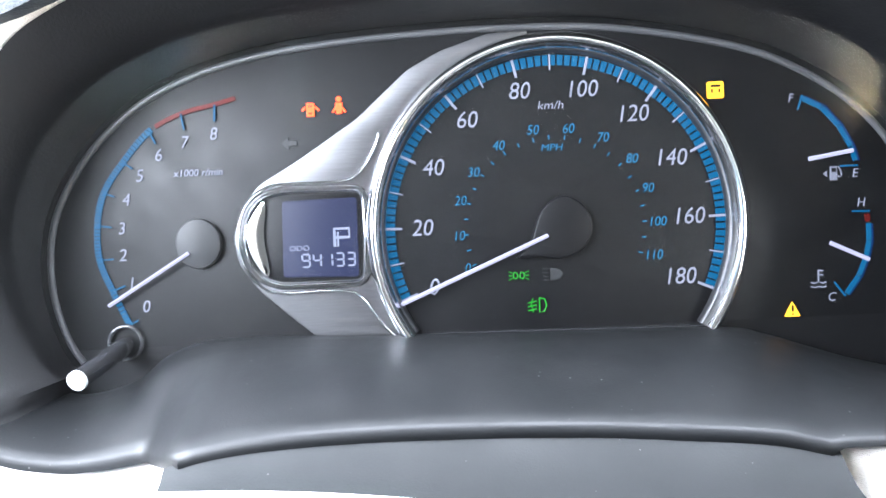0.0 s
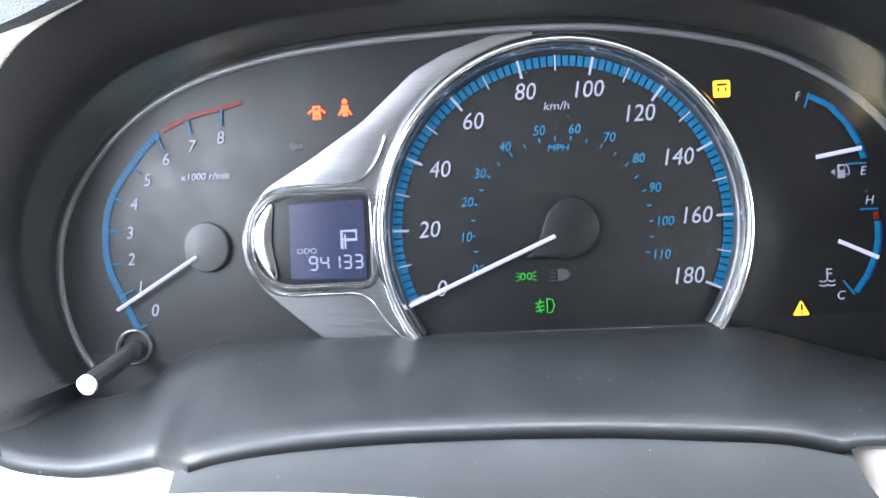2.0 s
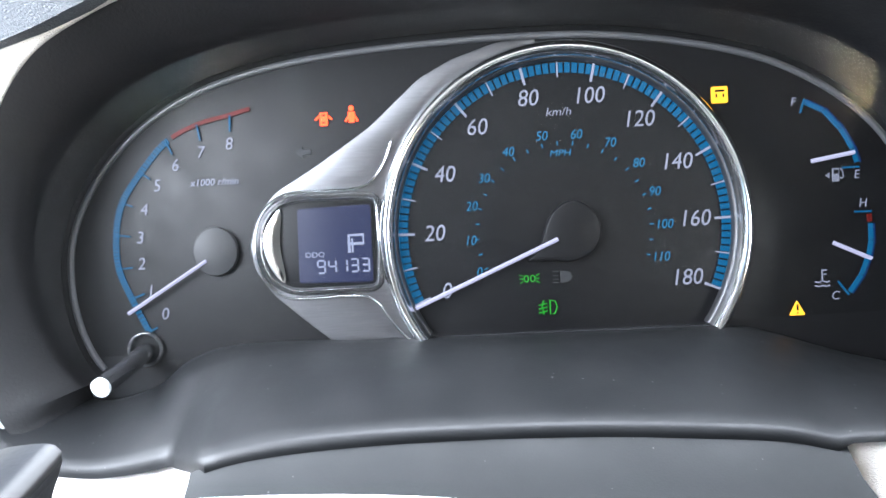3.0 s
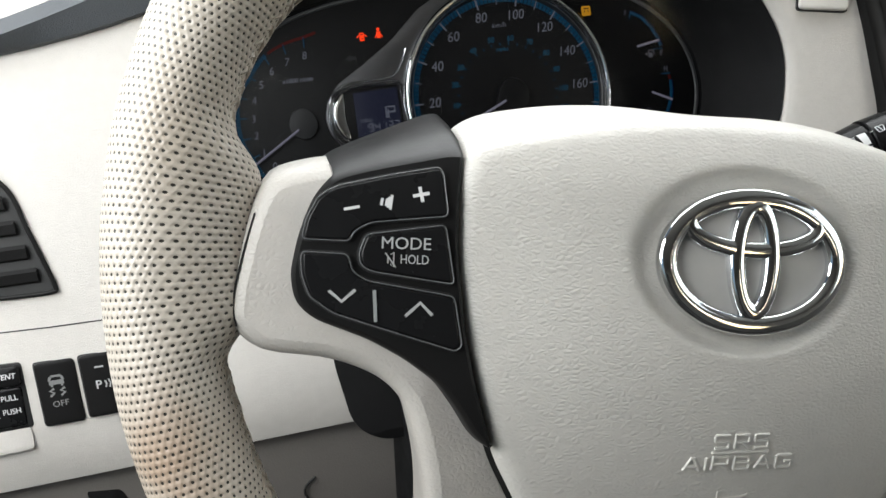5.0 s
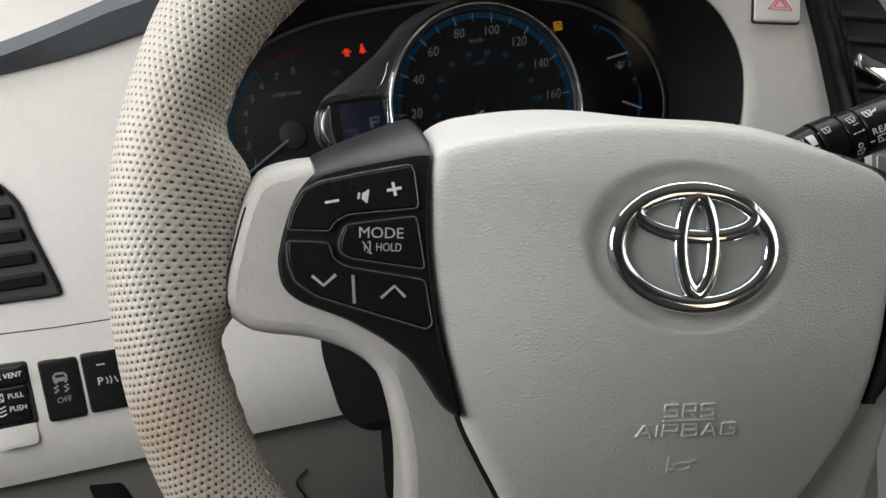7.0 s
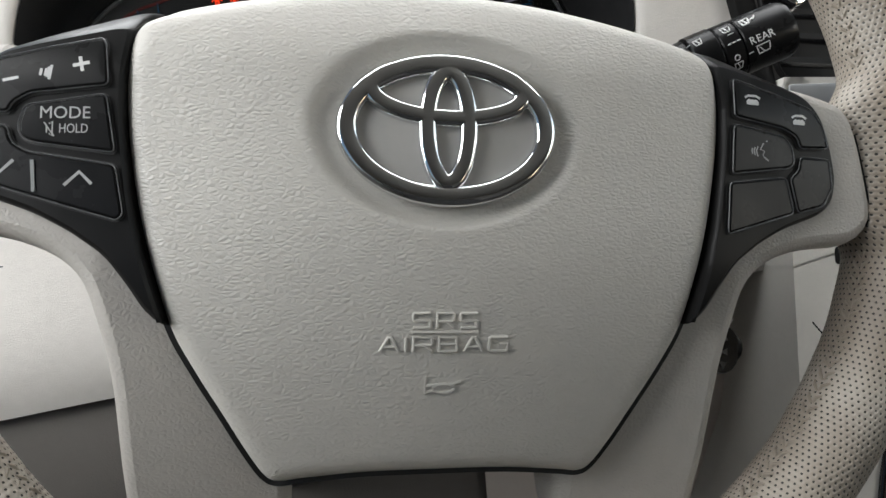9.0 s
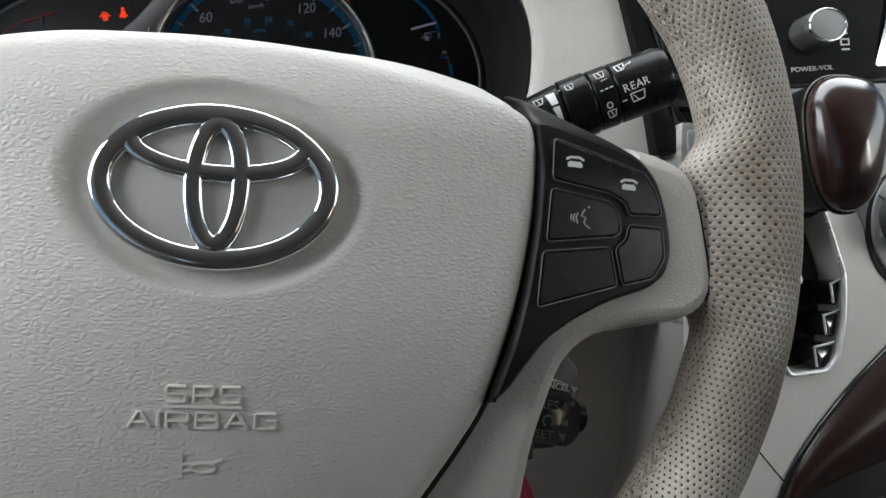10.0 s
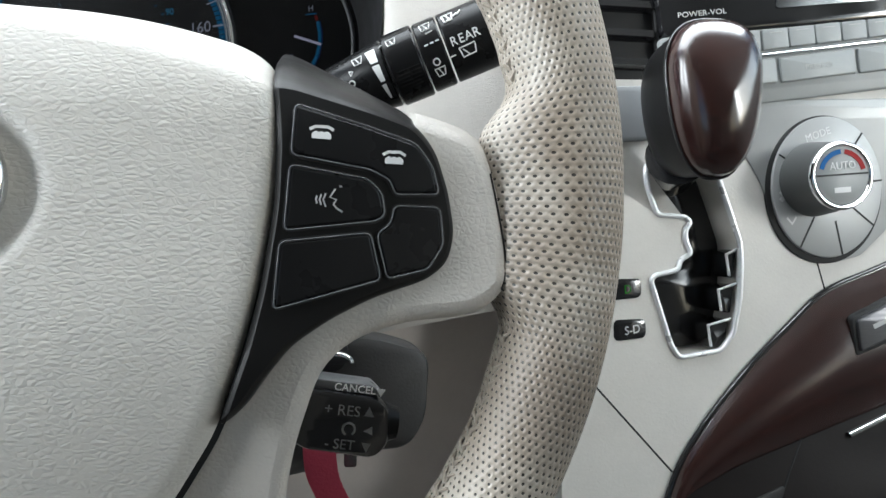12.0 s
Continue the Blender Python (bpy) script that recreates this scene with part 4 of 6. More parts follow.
lamp("side_light_lamp", join(ribbon(ellipse(-13.9, -15.8, 0.75, 1.1, 12), 0.2, 0.2, True, 0.3), ribbon(ellipse(-11.7, -15.8, 0.75, 1.1, 12), 0.2, 0.2, True, 0.3), *[bar([(-12.8 + s * 2.2, -15.8 + k * 0.9), (-12.8 + s * 3.4, -15.8 + k * 1.5)], 0.16) for s in (-1, 1) for k in (-1, 0, 1)]), glow_green, "green side-light lamp")
lamp("fog_lamp_lamp", join(ribbon([(p[0], p[1]) for p in ((-6.2, -23.6), (-4.4, -24.0), (-3.8, -26.0), (-4.6, -28.2), (-6.2, -28.4), (-6.2, -23.6))], 0.22, 0.2, False, 0.3), *[bar([(-7.2, -24.6 - k * 1.3), (-10.2, -25.2 - k * 1.3)], 0.2) for k in range(3)], bar([(-8.4, -23.6), (-9.0, -25.6), (-8.4, -28.4)], 0.2)), glow_green, "green fog-lamp symbol")
lamp("beam_lamp", join(plate([(-2.2, -17.8), (-0.6, -17.8), (1.2, -17.2), (2.1, -15.9), (1.2, -14.4), (-0.6, -13.8), (-2.1, -13.8)], 0.4, 0.3, 0.1), *[bar([(-4.7, y), (-2.9, y - 0.1)], 0.14) for y in (-13.9, -15.2, -16.5, -17.7)]), gauge_grey, "unlit grey lamp symbol")
lamp("arrow_lamp", plate([(-90.4, 31.6), (-87.8, 33.8), (-87.8, 32.5), (-85, 32.5), (-85, 30.7), (-87.8, 30.7), (-87.8, 29.4)], 0.4, 0.3, 0.1), gauge_grey, "unlit grey turn arrow")

# clear cover over the dials
cover_pane = part("clear_cover", loft([[(x, y, 22.0 + y * 0.24) for x, y in lens_line], [(-24 + (x + 24) * 0.5, y * 0.5, 22.8 + y * 0.12) for x, y in lens_line], [(-24 + (x + 24) * 0.02, y * 0.02, 23.2) for x, y in lens_line]], True, False, True), lens_glass, cluster, "clear plastic cover with faint reflections")
cover_pane.visible_shadow = False

# trip reset stem
stem = part("trip_stem", tube([(-146, -33.5, 0), (-147.5, -37, 14), (-149.5, -39.8, 26)], 3.1, 20), gloss_black, cluster, "black trip reset stem")
part("stem_cap", tube([(-149.5, -39.8, 26), (-149.7, -40.1, 27.2)], 3.15, 20), grey_plastic, stem, "silver stem cap")
part("stem_collar", ribbon(ellipse(-146, -33.0, 5.6, 5.6, 32), 1.0, 1.6, True, 0.0), gloss_black, stem, "black collar")
lettering("lettering", "TRIP", -136.6, -38.2, 2.4, 0.3, gauge_grey, cluster, "", 0.1, 0, 1, 0.05)

# ==== the hood round the dials
HOOD = [(-181.5, 5), (-181.5, -22), (-178, -44), (-168, -56.5), (-150, -61), (-134, -60.4), (-117, -57), (-60, -54), (0, -55), (44, -56.5), (60, -56.5), (84, -57), (103, -56), (117, -50), (126, -39), (130.5, -25), (133, -9), (132.2, 3), (129, 14), (122, 28), (109, 41.5), (88, 55), (58, 67), (22, 77), (-20, 84), (-70, 85.5), (-115, 79.5), (-145, 68.8), (-162, 57), (-174, 36)]
hood_line = [(p.x, p.y) for p in spline([Vector(q) for q in HOOD], 5, True)]


def dash_z(x, y):
    """The dash face: flat, but it comes forward beside the centre stack."""
    w = min(1.0, max(0.0, (y + 40) / 60))
    s = min(1.0, max(0.0, (x - 28 + 58 * w) / (72 + 46 * w)))
    z = 45 + 0.05 * x + 16.5 * s * s * (3 - 2 * s)
    if y < -124:
        z -= 0.0055 * (-124 - y) ** 2
    return z


def hood_shape():
    back = grow(lens_line, 3)
    n = len(hood_line)
    c = Vector((-22, 4))

    def on(outline, ang):
        best = None
        for a, b in zip(outline, outline[1:] + outline[:1]):
            a, b = Vector(a[:2]) - c, Vector(b[:2]) - c
            d = Vector((math.cos(ang), math.sin(ang)))
            den = d.x * (b - a).y - d.y * (b - a).x
            if abs(den) < 1e-9:
                continue
            t = (a.x * (b - a).y - a.y * (b - a).x) / den
            s = (a.x * d.y - a.y * d.x) / den
            if t > 0 and -1e-6 <= s <= 1 + 1e-6:
                best = t if best is None else max(best, t)
        return c + Vector((math.cos(ang), math.sin(ang))) * (best or 50)

    rings = [[], [], [], []]
    for p in hood_line:
        v = Vector(p) - c
        ang = math.atan2(v.y, v.x)
        q = on(back, ang)
        f = Vector(p)
        for k, (t, z) in enumerate(((0.0, 1.0), (0.08, 9.0), (0.55, 26.0), (1.0, dash_z(*p) - 2.0))):
            w = q.lerp(f, t)
            rings[k].append((w.x, w.y, z))
    return loft(rings, True)


part("edge_strip", ribbon([(-112.4, -35.6), (-105, -34.4), (-97.8, -34.0), (-86.2, -33.4), (-76, -33.2)], 0.3, 0.8, False, 0.6), chrome, cluster, "thin bright lower edge of the dial bezel")

hood = thing("cluster_hood", FC, "matt black hood lining round the instrument cluster", "dashboard", kind="structure")
part("lining", hood_shape(), hood_black, hood, "matt black lining")

# lower cowl between dials and column
def cowl_shape():
    back = [(-188, -40), (-176, -45.5), (-160, -49.6), (-142, -45.5), (-131, -37.5), (-118, -33.2), (-100, -32.4), (-75, -33), (-50, -33.8), (0, -34.6), (52, -35.4), (68, -38.4), (80, -42.4), (96, -47.6), (118, -53)]
    front = [(-180, -50), (-166, -58.0), (-150, -61.0), (-140, -60.9), (-130, -59.6), (-118, -57.2), (-98, -52.0), (-74, -49.8), (-44, -49.2), (-6, -50.0), (26, -52.2), (46, -54.2), (62, -58.0), (84, -60.5), (112, -60.5)]
    rows = []
    b, f = [Vector(q) for q in spline([Vector(p) for p in back], 5)], [Vector(q) for q in spline([Vector(p) for p in front], 5)]
    for t, z, dy in ((0, 2, 0), (0, 5, 0), (0.06, 9, 0.6), (0.5, 32, 2.2), (0.9, 56, 1.7), (0.98, 61, 1.1), (1.0, 62.2, 0.2), (1.01, 62.4, -1.2), (1.02, 62.0, -2.2)):
        row, drop = [], dy
        for p, q in zip(b, f):
            dy = drop
            far = q.x > 58.5
            q = Vector((q.x, max(q.y, -56.6))) if far else q
            dy = max(dy, -1.0) if far else dy
            short = max(0.0, min(1.0, (-108 - q.x) / 16))
            zz = z * (1 - short) + min(z, 62) * 0.66 * short
            row.append((p.x + (q.x - p.x) * t, p.y + (q.y - p.y) * t + (dy if dy > -3 else dy * (1 - 0.85 * short)), zz))
        rows.append(row)
    return loft(rows, False)


tagged(part("cluster_cowl", cowl_shape(), cowl_grey, None, "dark grey plastic cowl below the instrument cluster", True, FC), category="dashboard trim", kind="structure")

# soft dark gaiter that closes the gap between the cowl and the column
def gaiter_shape():
    lip = [(-111, -56.0), (-98, -52.2), (-74, -50.0), (-44, -49.4), (-6, -50.2), (26, -52.4), (46, -54.6), (61, -58.0)]
    line = spline([Vector(p) for p in lip], 5)
    rows = []
    for z, fall in ((60.5, 0.8), (63, 3.5), (68, 7.0), (76, 10.5), (88, 14), (106, 17.5), (132, 21)):
        rows.append([(p.x, p.y - fall + 0.25 * math.sin(p.x * 0.21 + z), z) for p in line])
    return loft(rows, False)


tagged(part("column_gaiter", gaiter_shape(), gaiter_skin, None, "dusty dark grey gaiter over the steering column", True, FC), category="dashboard trim", kind="structure")

# ==== dashboard panels
def dash_panel_shape():
    """Beige dash face with the opening for the instruments."""
    c = Vector((-22, 4))
    rings = []
    outer = []
    for p in hood_line:
        v = (Vector(p) - c).normalized()
        lims = []
        for lim, comp in ((430, -v.x), (92, v.y), (165, -v.y), (204.6, v.x + 0.2 * v.y), (212.0, v.x)):
            if comp > 1e-6:
                lims.append(lim / comp)
        outer.append(c + v * min(lims))
    for t, dz, g in ((0, -9, 1.5), (0, -5, 0.3), (0, -2.6, 1.0), (0, -0.9, 3.2), (0, 0, 6.5)):
        rings.append([(q.x, q.y, dash_z(q.x, q.y) + dz) for q in grow(hood_line, g)])
    start = grow(hood_line, 6.5)
    for t in (0.06, 0.14, 0.24, 0.36, 0.5, 0.64, 0.78, 0.88, 0.95, 1.0):
        ring = []
        for a, b in zip(start, outer):
            q = a.lerp(b, t)
            ring.append((q.x, q.y, dash_z(q.x, q.y) ))
        rings.append(ring)
    rings.append([(q.x, q.y - (4 if q.y < -120 else 0), dash_z(q.x, q.y) - 40) for q in outer])
    return loft(rings, True)


dash_face_skin = grained("dash_face_skin", (0.57, 0.545, 0.51), 0.5, 0.0014, 0.00032, streak=3.2)
dash = thing("dashboard", FC, "beige moulded dashboard face round the instruments", "dashboard", kind="structure")
part("dash_face", dash_panel_shape(), dash_face_skin, dash, "beige plastic dash face")
part("panel_seam", ribbon([(-430, -74), (-285, -80.8), (-256, -82.6), (-227, -83.6), (-204, -84.4)], 0.35, 0.3, False, 45 - 0.05 * 250 - 0.1, lambda x, y: 0.05 * (x + 250) * 1.0), groove, dash, "thin panel gap")


# dash top
def base_z(x):
    return min(dash_z(min(x, 115), 20), 128.0)


def top_edge(x):
    return (37 + 51 * math.exp((x + 110) / 80)) if x < -110 else 88 + 4 * (1 - math.exp(-(x + 110) / 60))


def top_at(x, d):
    """A point on the dash top, d units behind its front ridge."""
    r = min(1.0, max(0.0, (x + 262) / 60))
    e = min(d, 240)
    return (x, top_edge(x) + 5 + 8 * r + 0.72 * e + 0.42 * (d - e), base_z(x) + 9 - 0.69 * e - 0.91 * (d - e))


def dash_top_shape():
    xs = range(-470, 1100, 15)
    rows = [[(x, top_edge(x) + 3, base_z(x) - 90) for x in xs], [(x, top_edge(x), base_z(x) + 1) for x in xs], [(x, top_edge(x) + 0.6, base_z(x) + 3.5) for x in xs]]
    for d in (0, 4, 30, 120, 240, 520):
        rows.append([top_at(x, d) for x in xs])
    return loft(rows, False)


tagged(part("dash_top", dash_top_shape(), dash_dark, None, "dark grey soft dash top under the windscreen", True, FC), category="dashboard", kind="structure")

ribs = []
for k in range(58):
    x = -430 + 4.6 * k
    ribs.append(tube([top_at(x - 14, 42 + 0.2 * k), top_at(x, 90), top_at(x + 16, 150)], 1.5, 5))
tagged(part("demister_grille", join(*ribs), dash_dark, None, "dark ribbed demister grille on the dash top", True, FC), category="air vent", kind="structure")

# knee panel below the dash face
trim_grey = plain("trim_grey_plastic", (0.62, 0.565, 0.525), 0.55, grain=0.0001)


def knee_shape(x0, x1, ys):
    rows = []
    for y, z in zip(ys, (10, 26, 27, 10, -40)):
        rows.append([(x0 + (x1 - x0) * k / 12, y, z + 0.04 * (x0 + (x1 - x0) * k / 12)) for k in range(13)])
    return loft(rows, False)


tagged(part("knee_panel", knee_shape(-450, 60, (-158, -163, -170, -235, -330)), knee_skin, None, "dark plastic knee panel below the dash", True, FC), category="dashboard trim", kind="structure")
tagged(part("lower_trim", knee_shape(20, 270, (-156, -160, -170, -245, -330)), trim_grey, None, "grey lower dash trim beside the steering column", True, FC), category="dashboard trim", kind="structure")
part("trim_seam", ribbon([(p.x, p.y) for p in spline([Vector(q) for q in ((155, -156), (168, -172), (185, -188), (215, -214))], 4)], 0.6, 0.5, False, 26, lambda x, y: 0.04 * x - 0.22 * max(0, -170 - y)), groove, dash)
part("knee_catch", plate([(p.x, p.y) for p in round_corners([(-262, -168), (-244, -172), (-240, -190), (-258, -192)], 3, 3)], 16, 6, 1.5), charcoal, dash, "dark plastic catch")
part("knee_edge", ribbon([(p.x, p.y) for p in spline([Vector(q) for q in ((-146, -192), (-153, -199), (-149, -212), (-140, -240))], 4)], 0.7, 0.8, False, 14.5, lambda x, y: 0.26 * (y + 200)), groove, dash)
# Flat black plate on the dash face; its colour stands for the gap's shade.
well_line = [(p.x, p.y) for p in round_corners([(-108, -68), (44, -66), (36, -150), (30, -171), (-108, -172), (-122, -160), (-127, -122), (-122, -92)], 10, 5)]
tagged(part("column_gap_plate", plate(well_line, dash_z(-127, 0) + 2.5, 3, 0.4, lambda x, y: 0.04 * (x + 127) - (0.28 * (-166 - y) if y < -166 else 0)), hood_black, None, "black opening round the steering column", True, FC), category="dashboard trim", kind="structure")


# left air vent
def left_vent():
    base = thing("air_vent", FC @ Matrix.Translation((0, 0, 0.0)), "round black dashboard air vent with horizontal slats", "air vent")
    line = [(p.x, p.y) for p in spline([Vector(q) for q in ((-262, -14), (-256.5, -34), (-252, -52), (-249.6, -63), (-252, -66), (-275, -65), (-305, -64), (-326, -55), (-332, -35), (-326, -12), (-305, 2), (-280, 2))], 4, True)]
    part("recess", plate(line, 33.4, 3.0, 0.4, lambda x, y: 0.05 * (x + 250)), groove, base, "black recess")
    part("frame", ribbon(line, 1.1, 1.2, True, 33.2, lambda x, y: 0.05 * (x + 250)), charcoal, base, "thin dark frame")
    for k, y in enumerate((-56.5, -45, -33, -21, -9)):
        x1 = -254 - 0.22 * (y + 64)
        verts = [(x1, y - 3.8, 33.8), (x1, y - 3.0, 35.0), (x1, y + 1.6, 35.6), (x1, y + 3.4, 34.2), (x1, y - 2.4, 33.2)]
        s = loft([verts, [(-322, v[1] + 1.5, v[2] - 3.2) for v in verts]], True, True, True)
        part("slat", s, charcoal, base, "black vent slat")
    return base


left_vent()


# switches low on the dash
def switch(shift, x0, y0, x1, y1, label):
    z = dash_z(x0, y0)
    base = thing("switch", FC @ Matrix.Translation((shift * U, 0, 0)), label, "switch", "switches low on the dash")
    o = [(x0, y0), (x1, y0 - 0.6), (x1 + 0.2, y1 - 0.4), (x0, y1)]
    part("surround", plate([(p.x, p.y) for p in round_corners(grow(o, 0.9), 2.0, 3)], z + 0.4, 3, 0.3), groove, base)
    part("key", plate([(p.x, p.y) for p in round_corners(o, 2.2, 3)], z + 1.9, 3, 0.8), charcoal, base, "dark grey key")
    return base, z + 1.95


off, z = switch(-5.0, -261.6, -130.0, -243.6, -98.6, "dark grey traction control switch low on the dash")
icon("car_symbol", [[(-255.0, -106.0), (-250.6, -106.2)], [(-256.0, -108.6), (-249.6, -108.8)], [(-255.2, -106.2), (-256.0, -108.4)], [(-250.4, -106.4), (-249.6, -108.6)]], 0.55, off, dim_print, flat, z)
icon("car_body", [[(-256.2, -109.6), (-249.4, -109.8)], [(-255.6, -110.6), (-254.6, -110.6)], [(-251.0, -110.8), (-250.0, -110.8)]], 0.6, off, dim_print, flat, z)
icon("skid_symbol", [[(-254.4, -112.2), (-256.4, -113.2), (-254.6, -114.4), (-256.6, -115.8)], [(-249.6, -112.4), (-251.6, -113.4), (-249.8, -114.6), (-251.8, -116.0)]], 0.55, off, dim_print, flat, z)
lettering("lettering", "OFF", -252.8, -120.0, 4.2, z, dim_print, off, "", 0, 0, 1, 0.05)
park, z = switch(-4.6, -241.6, -129.6, -223.4, -98.8, "dark grey parking sensor switch low on the dash")
lettering("lettering", "P", -234.6, -114.4, 6.0, z, print_white, park, "", 0, 0, 1, 0.05)
icon("sensor_symbol", [[(-231.6, -112.6), (-231.0, -114.4), (-231.6, -116)], [(-229.8, -112.2), (-229.2, -114.4), (-229.8, -116.4)], [(-227.6, -112.8), (-226.4, -116.2)]], 0.35, park, print_grey, flat, z)
icon("dash_mark", [[(-235.0, -105.4), (-231.0, -105.6)]], 0.4, park, print_grey, flat, z)
vent_sw = thing("switch", FC @ Matrix.Translation((-9.0 * U, 0, 0)), "black rear vent rocker switch with a finger scoop", "switch", "switches low on the dash")
zz = dash_z(-273, -110)
part("surround", plate([(p.x, p.y) for p in round_corners([(-286, -128.6), (-263.2, -129), (-263, -96.6), (-285.4, -95.4)], 2.0, 3)], zz + 0.4, 3, 0.3), groove, vent_sw)
part("key", plate([(p.x, p.y) for p in round_corners([(-284.6, -106.8), (-264.4, -107.6), (-264.2, -97.8), (-283.6, -96.8)], 1.6, 3)], zz + 3.0, 5, 0.9), key_black, vent_sw, "black label cap")
part("rocker", plate([(p.x, p.y) for p in round_corners([(-283.8, -127.0), (-265.6, -127.6), (-264.8, -108.4), (-284.0, -107.8)], 1.6, 3)], zz + 1.4, 4, 0.9), key_black, vent_sw, "black rocker")
part("scoop", plate([(p.x, p.y) for p in round_corners([(-284.6, -140), (-264.8, -140), (-264.6, -128), (-284.2, -127.6)], 3, 3)], zz + 0.3, 2, 0.3), dash_face_skin, vent_sw, "beige finger scoop")
lettering("lettering", "REAR VENT", -274.4, -102.2, 3.6, zz + 3.05, print_white, vent_sw, "", 0.15, -1, 0.95, 0.05, bold=0.05)
lettering("lettering", "PULL", -270.8, -113.0, 3.8, zz + 1.45, print_white, vent_sw, "", 0, -1, 0.9, 0.05)
lettering("lettering", "PUSH", -270.8, -119.6, 3.8, zz + 1.45, print_white, vent_sw, "", 0, -1, 0.9, 0.05)
icon("flap_symbol", [[(-280.4, -110.8), (-276.6, -110.9), (-276.6, -114.8), (-280.4, -114.7), (-280.4, -110.8), (-276.6, -114.8)], [(-280.4, -114.7), (-276.6, -110.9)]], 0.25, vent_sw, print_white, flat, zz + 1.4)
icon("flow_symbol", [[(-281, -117.4), (-278.8, -118.2), (-276.4, -117.4)], [(-281, -119.4), (-278.8, -120.2), (-276.4, -119.4)], [(-281, -121.4), (-278.8, -122.2), (-276.4, -121.4)]], 0.3, vent_sw, print_white, flat, zz + 1.4)

# ==== steering column cover
def column_shape():
    rings = []
    for z, hw, top, bot in ((-20, 30, -2, -62), (-32, 44, 2, -76), (-60, 52, 6, -84), (-110, 60, 8, -96), (-160, 76, 12, -118), (-200, 82, 14, -130)):
        o = round_corners([(-hw, bot), (hw, bot), (hw * 1.0, top - 14), (hw * 0.86, top), (-hw * 0.86, top), (-hw, top - 14)], 16, 5)
        rings.append([(p.x, p.y, z) for p in o])
    return loft(rings, True, True, True)


column = thing("steering_column", FK, "dark plastic steering column cover behind the wheel", "steering column")
part("shroud", column_shape(), cowl_grey, column, "dark grey column shroud")

# ==== wiper stalk
stalk = thing("wiper_stalk", FW @ Matrix.Translation(Vector((125.4, 53.9, -79.8)) * U) @ Matrix.Scale(1.06, 4) @ Matrix.Translation(Vector((-119.0, -51.9, 70.8)) * U), "black wiper stalk with white symbols", "stalk")


def along(t, off=0.0, z=0.0):
    d = Vector((1, 0.42, 0.28)).normalized()
    s = Vector((-d.y, d.x, 0)).normalized()
    return Vector((117.8, 51.8, -70.8)) + d * (50.3 * t - 30.6) + s * off + d.cross(s) * z


part("arm", tube([along(-0.8), along(0.0), along(0.1)], [5.0, 6.0, 6.6], 20), gloss_black, stalk, "black arm")
part("inner_grip", tube([along(-0.12), along(-0.09), along(0.35), along(0.36)], [6.8, 8.0, 10.7, 10.3], 32), key_black, stalk, "black grip")
part("turn_ring", tube([along(0.37), along(0.38), along(0.56), along(0.57)], [10.7, 11.2, 11.3, 10.9], 32), key_black, stalk, "ribbed turn ring")
part("middle_ring", tube([along(0.58), along(0.59), along(0.715), along(0.725)], [10.5, 10.9, 10.9, 10.5], 32), key_black, stalk, "black middle ring")
part("outer_grip", tube([along(0.735), along(0.745), along(1.08), along(1.125), along(1.135)], [10.4, 10.8, 10.7, 9.8, 8.4], 32), key_black, stalk, "black end grip")


def stalk_radius(t):
    if t < 0.36:
        return 8.0 + (t + 0.09) / 0.44 * 2.7
    return 11.25 if t < 0.575 else 10.95 - 0.25 * (t - 0.59)


def on_stalk(t, o, lift=0.06):
    r = stalk_radius(t) + lift
    w = max(-0.97, min(0.97, o / r))
    return along(t, r * w, r * math.sqrt(1 - w * w))


def stalk_icon(name, strokes, half=0.17):
    """Marks on the side of the stalk that faces the driver: (along, across) in stalk measure."""
    out = []
    for s in strokes:
        pts = []
        for (t0, o0), (t1, o1) in zip(s, s[1:]):
            for k in range(3):
                pts.append(on_stalk(t0 + (t1 - t0) * k / 3, o0 + (o1 - o0) * k / 3))
        pts.append(on_stalk(*s[-1]))
        out.append(tube(pts, half, 5))
    return part(name, join(*out), print_white, stalk, "", False)


def wedge(t0, t1, o0, o1, thin):
    """A white wedge that runs round the stalk."""
    rows = []
    for k in range(6):
        f = k / 5
        o = o0 + (o1 - o0) * f
        w = (t1 - t0) * (1 - (1 - thin) * f)
        rows.append([on_stalk(t1 - w, o, 0.12), on_stalk(t1, o, 0.12)])
    return loft(rows, False)


def ring_mark(t, o, r):
    return [(t + r / 50 * math.cos(k * math.pi / 5), o + r * math.sin(k * math.pi / 5)) for k in range(11)]


def screen_mark(t, o, s=1.0, wiper=True):
    m = [[(t - 0.035 * s, o + 1.0 * s), (t + 0.035 * s, o + 1.1 * s), (t + 0.022 * s, o - 1.2 * s), (t - 0.026 * s, o - 1.3 * s), (t - 0.035 * s, o + 1.0 * s)]]
    return m + ([[(t - 0.01 * s, o + 0.9 * s), (t + 0.01 * s, o - 1.2 * s)]] if wiper else [])


part("speed_wedge", join(wedge(0.262, 0.325, 6.9, 2.4, 0.75), wedge(0.278, 0.325, 1.6, -3.6, 0.6), wedge(0.294, 0.322, -4.4, -8.4, 0.4)), print_white, stalk, "", False)
part("ring_ribs", join(*[tube([on_stalk(0.40, o, 0.05), on_stalk(0.55, o, 0.05)], 0.22, 5) for o in (-3.0, -4.1, -5.1, -6.1, -7.0, -7.8, -8.5, -9.1)]), key_black, stalk, "fine ribs on the turn ring")
stalk_icon("wiper_symbol", screen_mark(0.205, 5.4, 0.95))
stalk_icon("start_mark", [[(0.135, 3.2), (0.16, 2.6), (0.14, 1.6), (0.135, 3.2)]])
